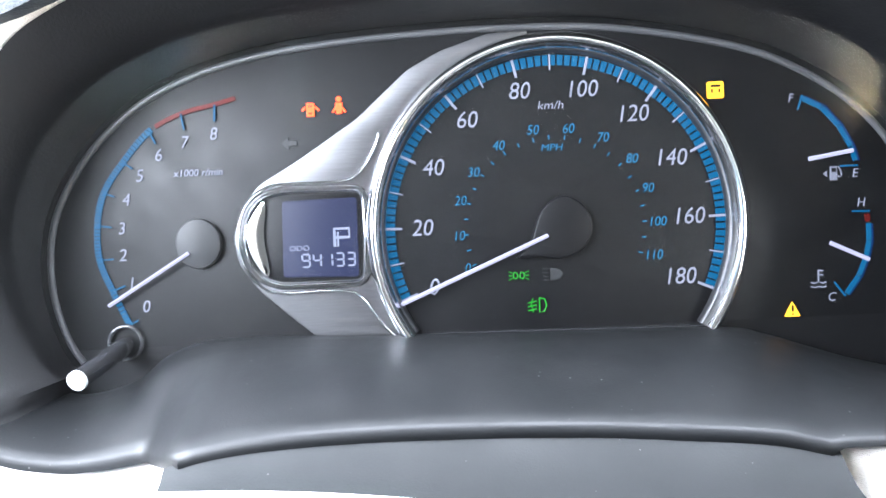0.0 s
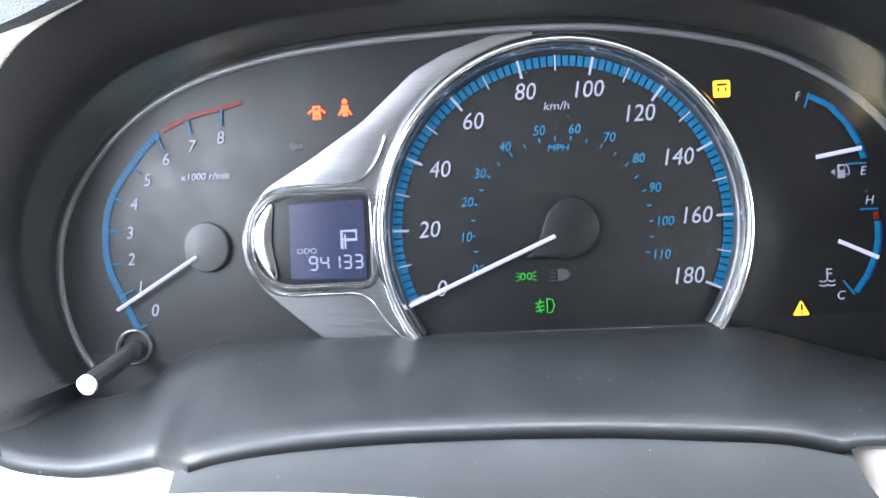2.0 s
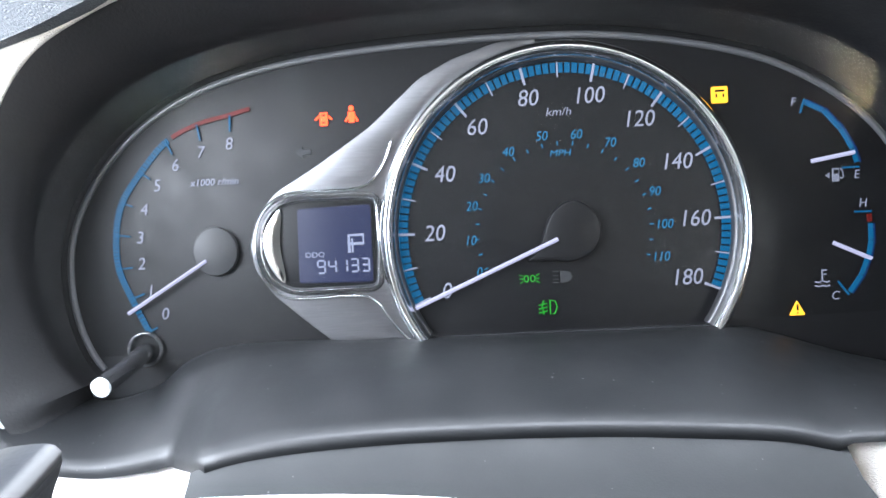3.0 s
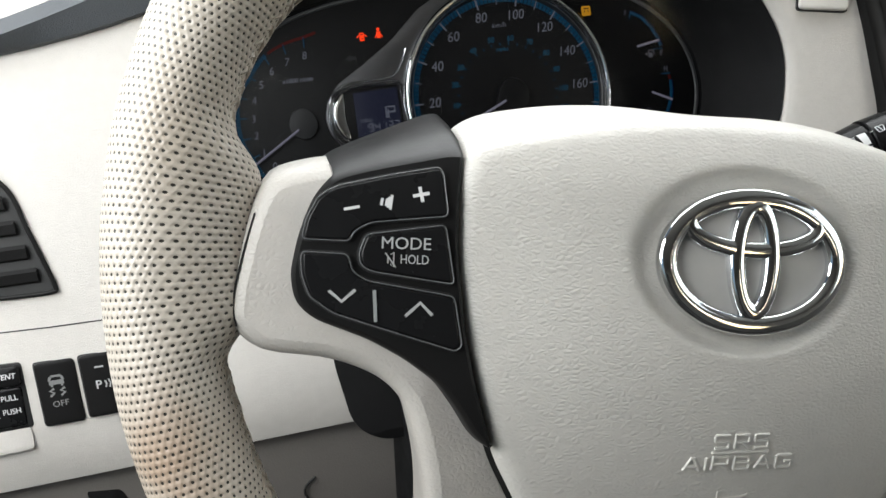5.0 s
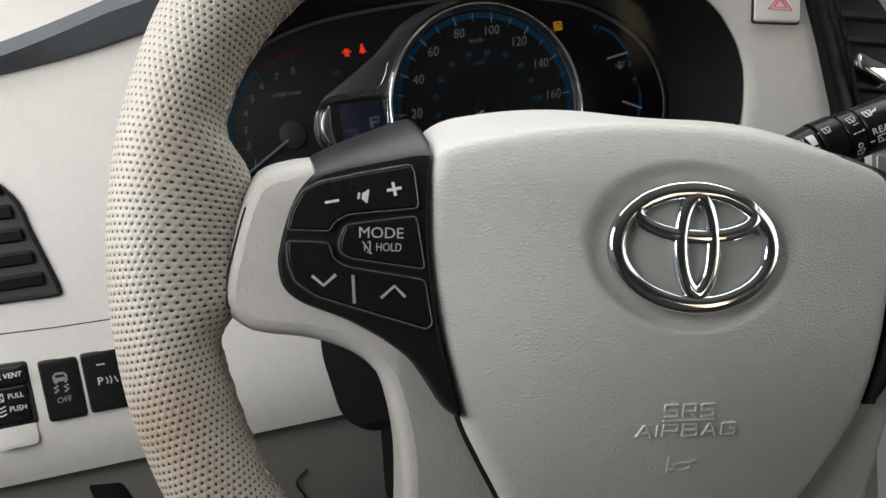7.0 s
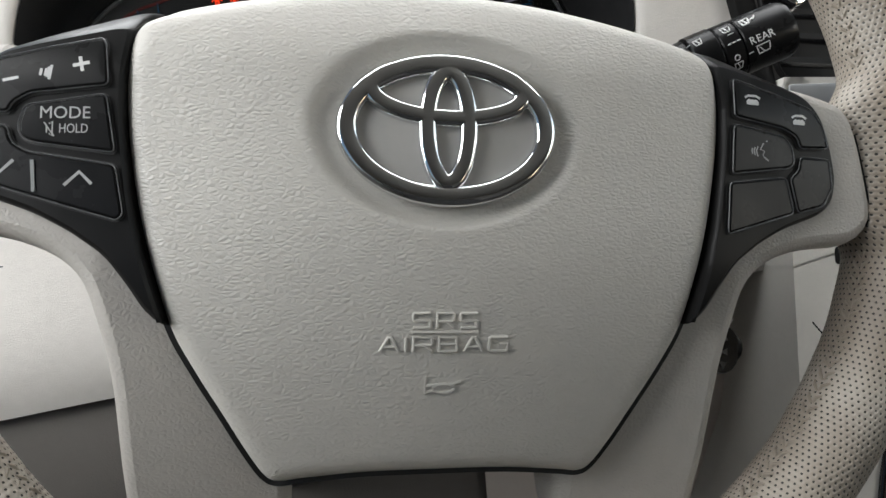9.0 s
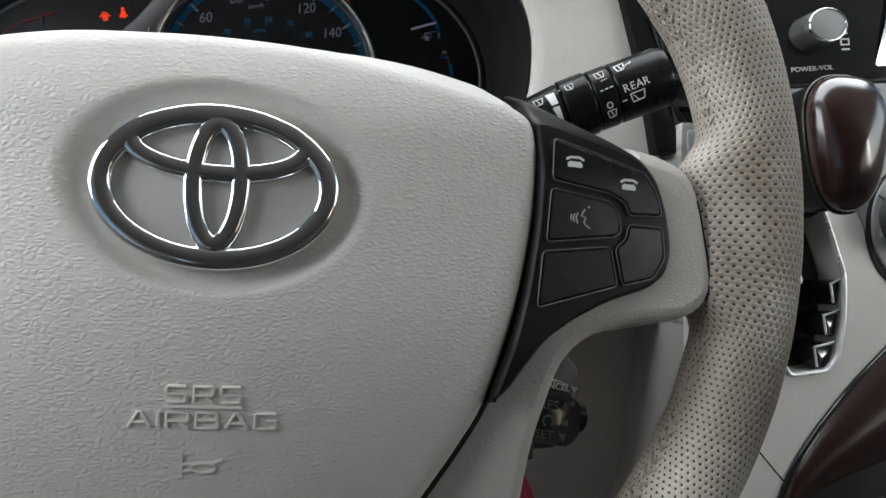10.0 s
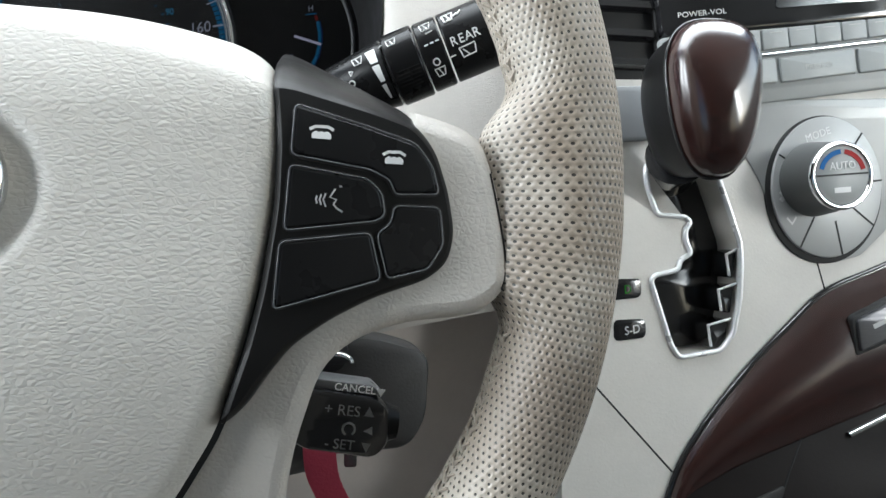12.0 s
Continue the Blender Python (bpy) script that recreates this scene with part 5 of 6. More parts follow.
stalk_icon("circle_mark", [ring_mark(0.13, -0.6, 0.9)], 0.22)
stalk_icon("washer_symbol", screen_mark(0.13, -4.2, 1.0))
stalk_icon("wiper_symbol", screen_mark(0.435, 6.6, 0.9) + [[(0.355, 6.4), (0.375, 6.6)]])
stalk_icon("window_symbol", screen_mark(0.655, 7.0, 0.95) + [[(0.645, 4.6), (0.69, 4.8)]])
stalk_icon("dash_marks", [[(0.615, 1.2), (0.638, 1.2)], [(0.65, 1.3), (0.673, 1.3)], [(0.685, 1.4), (0.708, 1.4)]], 0.26)
stalk_icon("circle_mark", [ring_mark(0.65, -4.3, 0.95)], 0.22)
stalk_icon("window_symbol", screen_mark(0.655, -7.0, 0.9))
stalk_icon("wiper_symbol", screen_mark(0.80, 7.0, 0.95) + [[(0.835, 6.6), (0.86, 7.4)], [(0.86, 6.8), (0.885, 7.8)]], 0.3)
stalk_icon("window_symbol", [[(0.80, -3.2), (0.90, -3.0), (0.89, -5.7), (0.81, -5.9), (0.80, -3.2)], [(0.82, -3.8), (0.85, -5.7)], [(0.735, -4.6), (0.77, -4.5)]], 0.22)
stalk_d = Vector((1, 0.42, 0.28)).normalized()
stalk_s = Vector((-stalk_d.y, stalk_d.x, 0)).normalized()
stalk_turn = Matrix((stalk_d, stalk_s, stalk_d.cross(stalk_s))).transposed().to_4x4()
for k, ch in enumerate("REAR"):
    p = on_stalk(0.786 + k * 0.047, -0.9 + 0.05 * k, 0.1)
    ob = lettering("lettering", ch, 0, 0, 3.9, 0, print_white, stalk, "", 0, 0, 0.95, 0.12)
    ob.matrix_basis = Matrix.Translation(p * U) @ stalk_turn

trim_dark = plain("trim_dark_plastic", (0.022, 0.021, 0.020), 0.55, grain=0.0001)

# ==== cruise control lever and ignition key
# White lettering in two tones: CANCEL painted brighter as if lit, the rest dim.
lit_side_print = plain("white_print_painted_lit", (0.9, 0.9, 0.9), 0.5, dirt=0.03)
lever = thing("cruise_lever", FW @ Matrix.Translation((-0.7 * U, -2.5 * U, 0)), "black cruise control lever with white lettering", "lever")


def lever_shape():
    o = round_corners([(84, -46.0), (108, -49.6), (112, -53.4), (111.6, -63.2), (107.6, -67.0), (88, -64.0), (80, -58)], 2.6, 4)
    return plate([(p.x, p.y) for p in o], -48.5, 16, 1.6)


part("paddle", lever_shape(), gloss_black, lever, "glossy black paddle")
part("paddle_top", plate([(p.x, p.y) for p in round_corners([(85, -43.6), (107, -46.6), (110, -49.6), (84.5, -46.4)], 0.6, 2)], -50.2, 14, 0.6), grey_dark, lever, "grey upper edge")
part("end_cap", tube([(110.4, -58, -56), (114.2, -58.4, -56.5)], [6.0, 4.8], 16), key_black, lever, "black end cap")
part("lever_arm", tube([(84, -56, -58), (50, -50, -70)], 5.0, 14), gloss_black, lever, "black arm")
lettering("lettering", "CANCEL", 102.0, -47.5, 2.9, -50.0, lit_side_print, lever, "", 0, -7.0, 1.05, 0.1, bold=0.05)
lettering("lettering", "+ RES", 98.6, -53.2, 4.2, -48.4, dim_print, lever, "", 0, -7, 1.0, 0.06)
lettering("lettering", "- SET", 98, -62.6, 3.9, -48.4, dim_print, lever, "", 0, -7, 1.0, 0.06)
for tri in ([(104.6, -54.8), (107.4, -55.2), (106.1, -52.2)], [(104.4, -59.0), (107.0, -57.8), (107.0, -60.2)], [(104.0, -62.2), (106.6, -62.6), (105.3, -65.0)]):
    part("arrow_mark", plate(tri, -48.35, 0.1, 0.02), dim_print, lever, "", False)
part("arrow_mark", plate([(108.0, -47.4), (110.6, -47.8), (109.2, -49.8)], -49.85, 0.15, 0.02), lit_side_print, lever, "", False)
part("dial_mark", ribbon(ellipse(100.4, -58.4, 1.7, 1.7, 20, -60, 240), 0.3, 0.1, False, -48.45), dim_print, lever)

ignition = thing("ignition_lock", FW, "metal ignition lock with key and red strap", "ignition")
part("lock_ring", tube([(93, -40, -92), (94, -43, -72)], [7.0, 6.0], 20), satin, ignition, "metal lock barrel")
part("key_ring", ribbon(ellipse(96, -44.0, 4.6, 2.6, 24, 0, 180), 0.7, 1.4, False, -60), chrome, ignition, "wire key ring")
strap = spline([Vector((91, -58, -74)), Vector((91.6, -70, -70)), Vector((93, -80, -70)), Vector((97.5, -90, -71)), Vector((100, -100, -73))], 4)
part("strap", loft([[(p.x - 5.0, p.y, p.z), (p.x + 5.0, p.y, p.z + 1), (p.x + 5.0, p.y - 0.5, p.z - 1.2), (p.x - 5.0, p.y - 0.5, p.z - 1.8)] for p in strap], True, True, True), red_strap, ignition, "red strap")
part("key_bow", box(99.5, -79, -78, 103.5, -64, -75, 1.0), satin, ignition, "key bow")

tagged(part("lock_cover", plate([(p.x, p.y) for p in round_corners([(92, -39.6), (112, -40.6), (130, -46.0), (129, -70), (123, -80), (96, -82)], 7, 5)], -100, 24, 3.0), trim_dark, None, "dark grey cover behind the ignition lock", True, FW), category="dashboard trim", kind="structure")

# ==== centre stack
knob_grey = plain("dark_silver_plastic", (0.10, 0.103, 0.102), 0.36, metal=0.4, dirt=0.1)
satin_grey = plain("satin_grey_paint", (0.36, 0.368, 0.365), 0.4, metal=0.3, dirt=0.1)
stack = thing("centre_stack", FS, "beige centre stack panel with gear gate opening", "centre console", kind="structure")
GATE = [(-37.6, 4), (-34.5, 9), (-15, 8), (-11, 2), (-6.5, -11), (-2.9, -22), (-2.7, -30), (-3.5, -42), (-6.2, -54), (-11, -59.8), (-26.5, -61.5), (-29.5, -57), (-36.4, -34.5), (-35.0, -32.6), (-26.2, -31.0), (-25.6, -27.6), (-21.2, -25.4), (-23.4, -20.6), (-23.2, -16.8), (-21.2, -14.6), (-23, -12.6), (-33.6, -11.6), (-36.6, -3)]
gate_line = [(p.x, p.y) for p in round_corners(GATE, 1.8, 3)]


def stack_panel_shape():
    """Beige face with the gate's opening through it."""
    c = Vector((-12, -27))
    outer = []
    gl = grow(gate_line, 0.3)
    for p in gl:
        v = (Vector(p) - c).normalized()
        lims = []
        for lim, comp in ((58, -v.x), (170, v.x), (62, v.y), (140, -v.y)):
            if comp > 1e-6:
                lims.append(lim / comp)
        outer.append(c + v * min(lims))
    rings = [[(q.x, q.y, -26) for q in gl], [(q.x, q.y, -0.5) for q in gl], [(q.x, q.y, 0) for q in grow(gl, 0.5)]]
    for t in (0.3, 0.7, 1.0):
        rings.append([(a.x + (b.x - a.x) * t, a.y + (b.y - a.y) * t, 0) for a, b in zip(grow(gl, 0.5), outer)])
    rings.append([(b.x, b.y, -100) for b in outer])
    return loft(rings, True)


part("stack_face", stack_panel_shape(), dash_plain, stack, "beige plastic face")
part("panel_seam", ribbon([(-63, -63), (-56, -71.2), (-30, -101.3)], 0.35, 0.25, False, -0.05), groove, stack, "thin panel gap")
part("panel_seam", ribbon([(26.5, -28.6), (29.8, -40.4)], 0.3, 0.25, False, -0.05), groove, stack, "thin panel gap")

silver_trim = plain("silver_gate_trim", (0.72, 0.73, 0.74), 0.3, metal=0.5, dirt=0.1)
gate = thing("gear_gate", FS, "chrome-edged zigzag gear gate with dark slot", "gear gate")
part("gate_frame", ribbon(gate_line, 0.9, 1.7, True, -0.3, n=8, boxy=0.7), silver_trim, gate, "bright chrome gate edge")
part("gate_floor", plate(grow(gate_line, -0.6), -14, 2, 0.2), gloss_black, gate, "glossy black gate slot")
for x, y, e in ((-6.9, -26.2, -2.8), (-10.2, -38.6, -4.0), (-14.4, -51.0, -6.4)):
    part("gate_tooth", plate([(p.x, p.y) for p in round_corners([(x, y), (e, y + 1.8), (e - 1.6, y - 8.5), (x + 1.2, y - 8)], 0.6, 2)], -2.2, 10, 0.6), gloss_black, gate, "black gate tooth with a chrome edge")
    part("tooth_edge", ribbon([(x + 1.0, y - 7.6), (x, y), (e + 0.6, y + 1.9)], 0.55, 0.7, False, -2.2), silver_trim, gate, "bright chrome edge")
show = thing("gear_display", FS @ Matrix.Translation((-1.0 * U, -1.6 * U, 0)), "small black gear position windows with green letter", "indicator")
for x, y, s, m in ((-45.5, -35.6, "D", glow_green), (-44.2, -49.6, "S-D", print_white)):
    part("window", plate([(p.x, p.y) for p in round_corners([(x - 5, y - 3.6), (x + 6.6, y - 2.8), (x + 6.6, y + 3.8), (x - 5, y + 3.8)], 2, 3)], 0.3, 1, 0.2), gloss_black, show, "black window")
    lettering("lettering", s, x + 1.6, y, 4.2, 0.35, m, show, "", 0.1, 8, 0.9, 0.04)

# gear lever
gear = thing("gear_lever", FS @ Matrix.Translation((-14.6 * U, -7.4 * U, -4.0 * U)), "gear lever with dark red wood knob and chrome edge", "gear lever")


def knob_shape(rx, ry, rz, cx, cy, cz, lo=-1.0, hi=1.0, n=36, m=22):
    rings = []
    for i in range(m + 1):
        t = lo + (hi - lo) * i / m
        k = math.sqrt(max(0.0, 1 - abs(t) ** 2.6))
        ring = []
        for j in range(n):
            w = 2 * math.pi * j / n
            c, s = math.cos(w), math.sin(w)
            sq = (abs(c) ** 2.6 + abs(s) ** 2.6) ** (-1 / 2.6)
            taper = 1.0 + 0.22 * s * sq
            ring.append((cx + rx * k * c * sq * taper, cy + ry * k * s * sq, cz + rz * t))
        rings.append(ring)
    return loft(rings, True, True, True)


part("knob_body", knob_shape(11.6, 21.8, 25, -19.9, 28.0, 34, -1.0, 0.64), charcoal, gear, "dark leather knob body")
part("knob_trim", moved(ribbon([(13.3 * q[0], 21.0 * q[1]) for q in [((abs(math.cos(a)) ** 2.6 + abs(math.sin(a)) ** 2.6) ** (-1 / 2.6) * math.cos(a) * (1 + 0.22 * (abs(math.cos(a)) ** 2.6 + abs(math.sin(a)) ** 2.6) ** (-1 / 2.6) * math.sin(a)), (abs(math.cos(a)) ** 2.6 + abs(math.sin(a)) ** 2.6) ** (-1 / 2.6) * math.sin(a)) for a in (2 * math.pi * k / 60 for k in range(60))]], 0.45, 0.9, True, 0), Matrix.Translation((-21.4, 27.2, 46.8)) @ Matrix.Diagonal((1.0, 1.08, 1, 1))), gloss_black, gear, "glossy black edge")
part("wood_face", knob_shape(13.0, 22.4, 12, -21.4, 27.2, 46.6, 0.0, 1.0), wood, gear, "polished dark red wood insert")
part("lever_shaft", tube([(-7, 6, -16), (-12, 8, 4), (-20, 14, 22)], [4.0, 5.5, 10.0], 20), gloss_black, gear, "black lever shaft")

# strip and centre vent
tagged(part("vent_strip", plate([(p.x, p.y) for p in round_corners([(-105, 126), (-96, 126), (-88.5, 103), (-82.3, 83), (-74.2, 57), (-70, 34), (-68, 24), (-78, 24), (-83.5, 55), (-91, 82.5), (-97.5, 102.6)], 1.2, 2)], -4.0, 7, 1.0), charcoal, None, "black trim strip beside the centre air vent", True, FS), category="dashboard trim", kind="structure")


def centre_vent():
    base = thing("air_vent", FS @ Matrix.Translation((-2.5 * U, -4.5 * U, -4.0 * U)), "black centre air vent with slats and chrome tab", "air vent")
    o = [(-88, 124), (-78, 92), (-67.6, 44), (-64, 39), (-31, 36.5), (-28, 40), (-29, 70), (-31, 126)]
    line = [(p.x, p.y) for p in round_corners(o, 3.0, 4)]
    part("recess", plate(line, 0.8, 2.0, 0.3), hood_black, base, "black recess")
    part("frame", ribbon(line, 1.0, 2.0, True, 0.4), charcoal, base, "dark frame")
    for k, y in enumerate((47, 57, 67, 77, 88, 99, 110)):
        x0 = -67.5 - (y - 44) * 0.25
        s = [(y - 2.6, 0.6), (y - 1.0, 3.2), (y + 1.4, 2.8), (y + 1.6, 0.8)]
        part("slat", loft([[(x0, a, b) for a, b in s], [(-30, a - 1.5, b) for a, b in s]], True, True, True), gloss_black, base, "black vent slat")
    part("vent_tab", plate([(p.x, p.y) for p in round_corners([(-75, 81.5), (-58, 75.0), (-56.5, 69.5), (-61, 67.5), (-74, 74)], 1.8, 3)], 6.4, 4, 1.0), chrome, base, "chrome adjuster tab")
    return base


centre_vent()
tagged(part("vent_foot", plate([(p.x, p.y) for p in round_corners([(-68, 32), (-26, 33), (-22, 15), (-67, 12)], 2, 3)], 0.9, 3, 0.5), silver_plastic, None, "silver trim below the centre air vent", True, FS), category="dashboard trim", kind="structure")

# hazard switch on the trim beside the hood
hz = FC @ Matrix.Translation(Vector((157.5, 27.4, dash_z(157, 27) + 0.3)) * U) @ pose(0, 0, 0, 0, -4, -11) @ Matrix.Diagonal((1.42, 0.98, 1.2, 1))
hazard = thing("hazard_switch", hz, "pale grey hazard switch with red triangle", "switch")
part("surround", plate([(p.x, p.y) for p in round_corners([(-10.6, -12.4), (10.6, -11.2), (10.6, 14.6), (-11, 14.6)], 2, 3)], 0.6, 6, 0.4), groove, hazard)
part("key", plate([(p.x, p.y) for p in round_corners([(-9.8, -11.6), (9.8, -10.4), (9.8, 13.8), (-10.2, 13.8)], 2, 3)], 2.2, 6, 0.9), dash_plain, hazard, "pale grey key")
for r, w in ((5.6, 0.4), (3.1, 0.4)):
    part("triangle", ribbon([(0.6, r - 1), (0.6 - r * 0.9, -r * 0.55 - 1), (0.6 + r * 0.9, -r * 0.55 - 1), (0.6, r - 1), (0.6 - r * 0.1, r * 0.84 - 1)], w, 0.2, False, 2.2, round_top=False), red_strap, hazard, "red triangle outline", False)

# ==== radio
radio = thing("radio", FS @ Matrix.Translation((7.0 * U, 43.4 * U, 0)) @ Matrix.Rotation(radians(5.5), 4, "Z") @ Matrix.Diagonal((1.13, 0.92, 1.1, 1)) @ Matrix.Translation((-7.5 * U, -44.2 * U, 0)), "black and silver car radio with volume knob and buttons", "radio")
part("upper_panel", plate([(p.x, p.y) for p in round_corners([(-27, 126), (150, 126), (150, 54.6), (-25, 54.6)], 3, 3)], 1.6, 8, 0.6), gloss_black, radio, "glossy black display panel")
part("screen", plate([(p.x, p.y) for p in round_corners([(12.5, 61.5), (118, 61.5), (118, 112), (26, 112)], 2, 3)], 1.9, 0.6, 0.1, lambda x, y: 0.07 * (y - 61.5)), screen_glass, radio, "dark display screen")
part("lower_panel", plate([(p.x, p.y) for p in round_corners([(-26, 54.4), (150, 54.4), (150, 29), (-2, 26), (-24, 31)], 2, 3)], 1.2, 8, 0.6), grey_plastic, radio, "grey button panel")
part("chrome_line", ribbon([(-24, 43.2), (5, 44.2), (150, 48.5)], 0.9, 1.3, False, 1.1), chrome, radio, "chrome strip")
for k in range(10):
    x = 7.0 + k * 9.1
    part("preset_key", plate([(p.x, p.y) for p in round_corners([(x + 0.15, 46.0 + k * 0.27), (x + 8.85, 46.3 + k * 0.27), (x + 8.85, 54.0 + k * 0.1), (x + 0.15, 53.8 + k * 0.1)], 0.6, 2)], 2.4, 2, 0.4), grey_plastic, radio, "grey preset key")
    icon("key_mark", [[(x + 2.6, 52.4 + k * 0.12), (x + 6.6, 52.5 + k * 0.12)]], 0.2, radio, print_grey, flat, 2.4)
part("preset_key", plate([(p.x, p.y) for p in round_corners([(-8, 46.0), (6.4, 46.3), (6.4, 53.8), (-8, 53.8)], 0.6, 2)], 2.4, 2, 0.4), grey_plastic, radio, "grey scan key")
lettering("lettering", "SCAN", -0.8, 49.8, 3.0, 2.45, print_grey, radio, "", 0, 1, 1, 0.05)
for k, (x0, x1) in enumerate(((-6, 10.8), (12.2, 38.2), (39.4, 66), (67.2, 94))):
    part("wide_key", plate([(p.x, p.y) for p in round_corners([(x0, 32.6 + k * 0.6), (x1, 33.4 + k * 0.6), (x1, 43.0 + k * 0.7), (x0, 42.0 + k * 0.7)], 0.8, 2)], 2.2, 2, 0.5), grey_plastic, radio, "wide grey key")
lettering("lettering", "PRESETS", 25.2, 38.2, 2.6, 2.25, print_grey, radio, "", 0, 1.5, 1.0, 0.05)
lettering("lettering", "POWER-VOL", -11.6, 62.0, 2.9, 1.65, print_white, radio, "", 0, 1, 0.98, 0.05)
VX, VY = -11.4, 76.8
vol = part("volume_knob", lathe([(7.6, 0), (7.4, 6), (7.0, 9.2), (6.4, 10)], 40, (VX, VY, 1.4)), knob_grey, radio, "dark silver volume knob")
part("knob_ring", moved(ribbon(ellipse(0, 0, 6.7, 6.7, 48), 0.5, 0.8, True, 9.7), Matrix.Translation((VX, VY, 1.6))), chrome, vol, "chrome knob ring")
part("knob_face", moved(plate(ellipse(0, 0, 6.3, 6.3, 40), 10.6, 1.4, 0.5), Matrix.Translation((VX, VY, 1.4))), grey_plastic, vol, "grey knob face")
icon("disc_symbol", [[(0.5, 74.0), (3.5, 74.0), (3.5, 71.6), (0.5, 71.6), (0.5, 74.0)], [(0.5, 69.6), (3.5, 69.6)], [(0.8, 76.4), (2.0, 77.8), (3.2, 76.4), (0.8, 76.4)]], 0.4, radio, print_white, flat, 1.65)

# ==== climate dial
CLIMATE = [(-10, 27), (-7, 19), (-2.8, 11.5), (1.8, 5), (5.6, -2), (8.6, -11), (13, -20), (21.5, -27.4), (33, -30.5), (44, -28), (60, -14), (150, 22), (150, 30), (-4, 28)]
tagged(part("climate_surround", plate([(p.x, p.y) for p in round_corners(CLIMATE, 2.0, 3)], 0.7, 3, 0.5), satin_grey, None, "satin grey surround of the climate dial", True, FS), category="dashboard trim", kind="structure")
climate = thing("climate_control", FS, "silver climate control dial with chrome knob", "climate control")
CX, CY = 30.2, -3.2
# Ring shifted down and left, so its dark rim also draws the dial's shadow.
part("dial_housing", plate(ellipse(CX - 0.6, CY - 0.8, 22.9, 26.5, 72), 1.0, 6, 0.3), groove, climate, "dark joint round the dial")
part("dial_plate", plate(ellipse(CX, CY, 21.5, 25.2, 72), 2.2, 2, 0.7), satin_grey, climate, "satin grey segmented ring")
for a in (5, 50, 152, 238, 284, 326):
    c, s = 0.85 * math.cos(radians(a)), math.sin(radians(a))
    part("segment_gap", ribbon([(CX + 12.5 * c, CY + 12.5 * s), (CX + 25 * c, CY + 25 * s)], 0.3, 0.25, False, 2.1, round_top=False), groove, climate, "", False)
lettering("lettering", "MODE", CX - 3.6, CY + 18.6, 3.6, 2.25, print_white, climate, "", 0, 18, 1, 0.05)
icon("fan_symbol", [[(CX - 18.4, CY - 1.2), (CX - 15.4, CY - 4.6)], [(CX - 15.4, CY - 1.2), (CX - 18.4, CY - 4.6)]], 0.8, climate, print_white, flat, 2.15)
icon("arrow_mark", [[(CX - 17.6, CY + 5.6), (CX - 15.6, CY + 8.2), (CX - 14.2, CY + 5.8)]], 0.4, climate, print_white, flat, 2.15)
icon("arrow_mark", [[(CX - 16.2, CY - 10.6), (CX - 14.2, CY - 12.8), (CX - 12.6, CY - 10.4)]], 0.4, climate, print_white, flat, 2.15)
KX, KY = 24.4, -0.4
cknob = part("dial_knob", lathe([(13.2, 0), (12.2, 8), (11.3, 13.6), (10.2, 14.6)], 44, (KX, KY, 2.4)), knob_grey, climate, "dark silver dial knob")
part("knob_ring", moved(ribbon(ellipse(0, 0, 10.7, 10.7, 56), 1.0, 1.5, True, 13.8), Matrix.Translation((KX, KY, 2.4))), chrome, cknob, "chrome knob ring")
part("knob_face", moved(plate(ellipse(0, 0, 9.8, 9.8, 44), 14.8, 1.4, 0.5), Matrix.Translation((KX, KY, 2.4))), grey_plastic, cknob, "grey knob face")
# Printed arcs; their colour comes from an added glow.
for a0, a1, m in ((95, 165, lit("blue_print_glow", (0.02, 0.16, 0.45), 0.3)), (15, 85, lit("red_print_glow", (0.45, 0.03, 0.03), 0.3))):
    part("colour_arc", sector(7.2, 8.8, a0, a1, 17.2, KX, KY, 10), m, cknob, "", False)
lettering("lettering", "AUTO", KX, KY + 3.2, 3.6, 17.5, print_white, cknob, "", 0, 4, 0.95, 0.05)
part("face_gap", ribbon([(KX - 9.4, KY - 0.2), (KX + 9.4, KY + 0.8)], 0.3, 0.2, False, 17.15, round_top=False), groove, cknob, "", False)
icon("stop_mark", [[(KX - 3, KY - 5), (KX + 3, KY - 4.7)]], 0.9, cknob, print_white, flat, 17.2)

# ==== wood trim and lower box
WOOD = [(150, 8), (95, -16), (53.4, -32), (29.8, -40.6), (15.5, -51.9), (-2.2, -68.1), (-17.5, -85.1), (-28.3, -101), (-35, -121), (-40, -150), (150, -150)]
wood_line = [(p.x, p.y) for p in spline([Vector(q) for q in WOOD[:10]], 5)] + [(150, -150)]


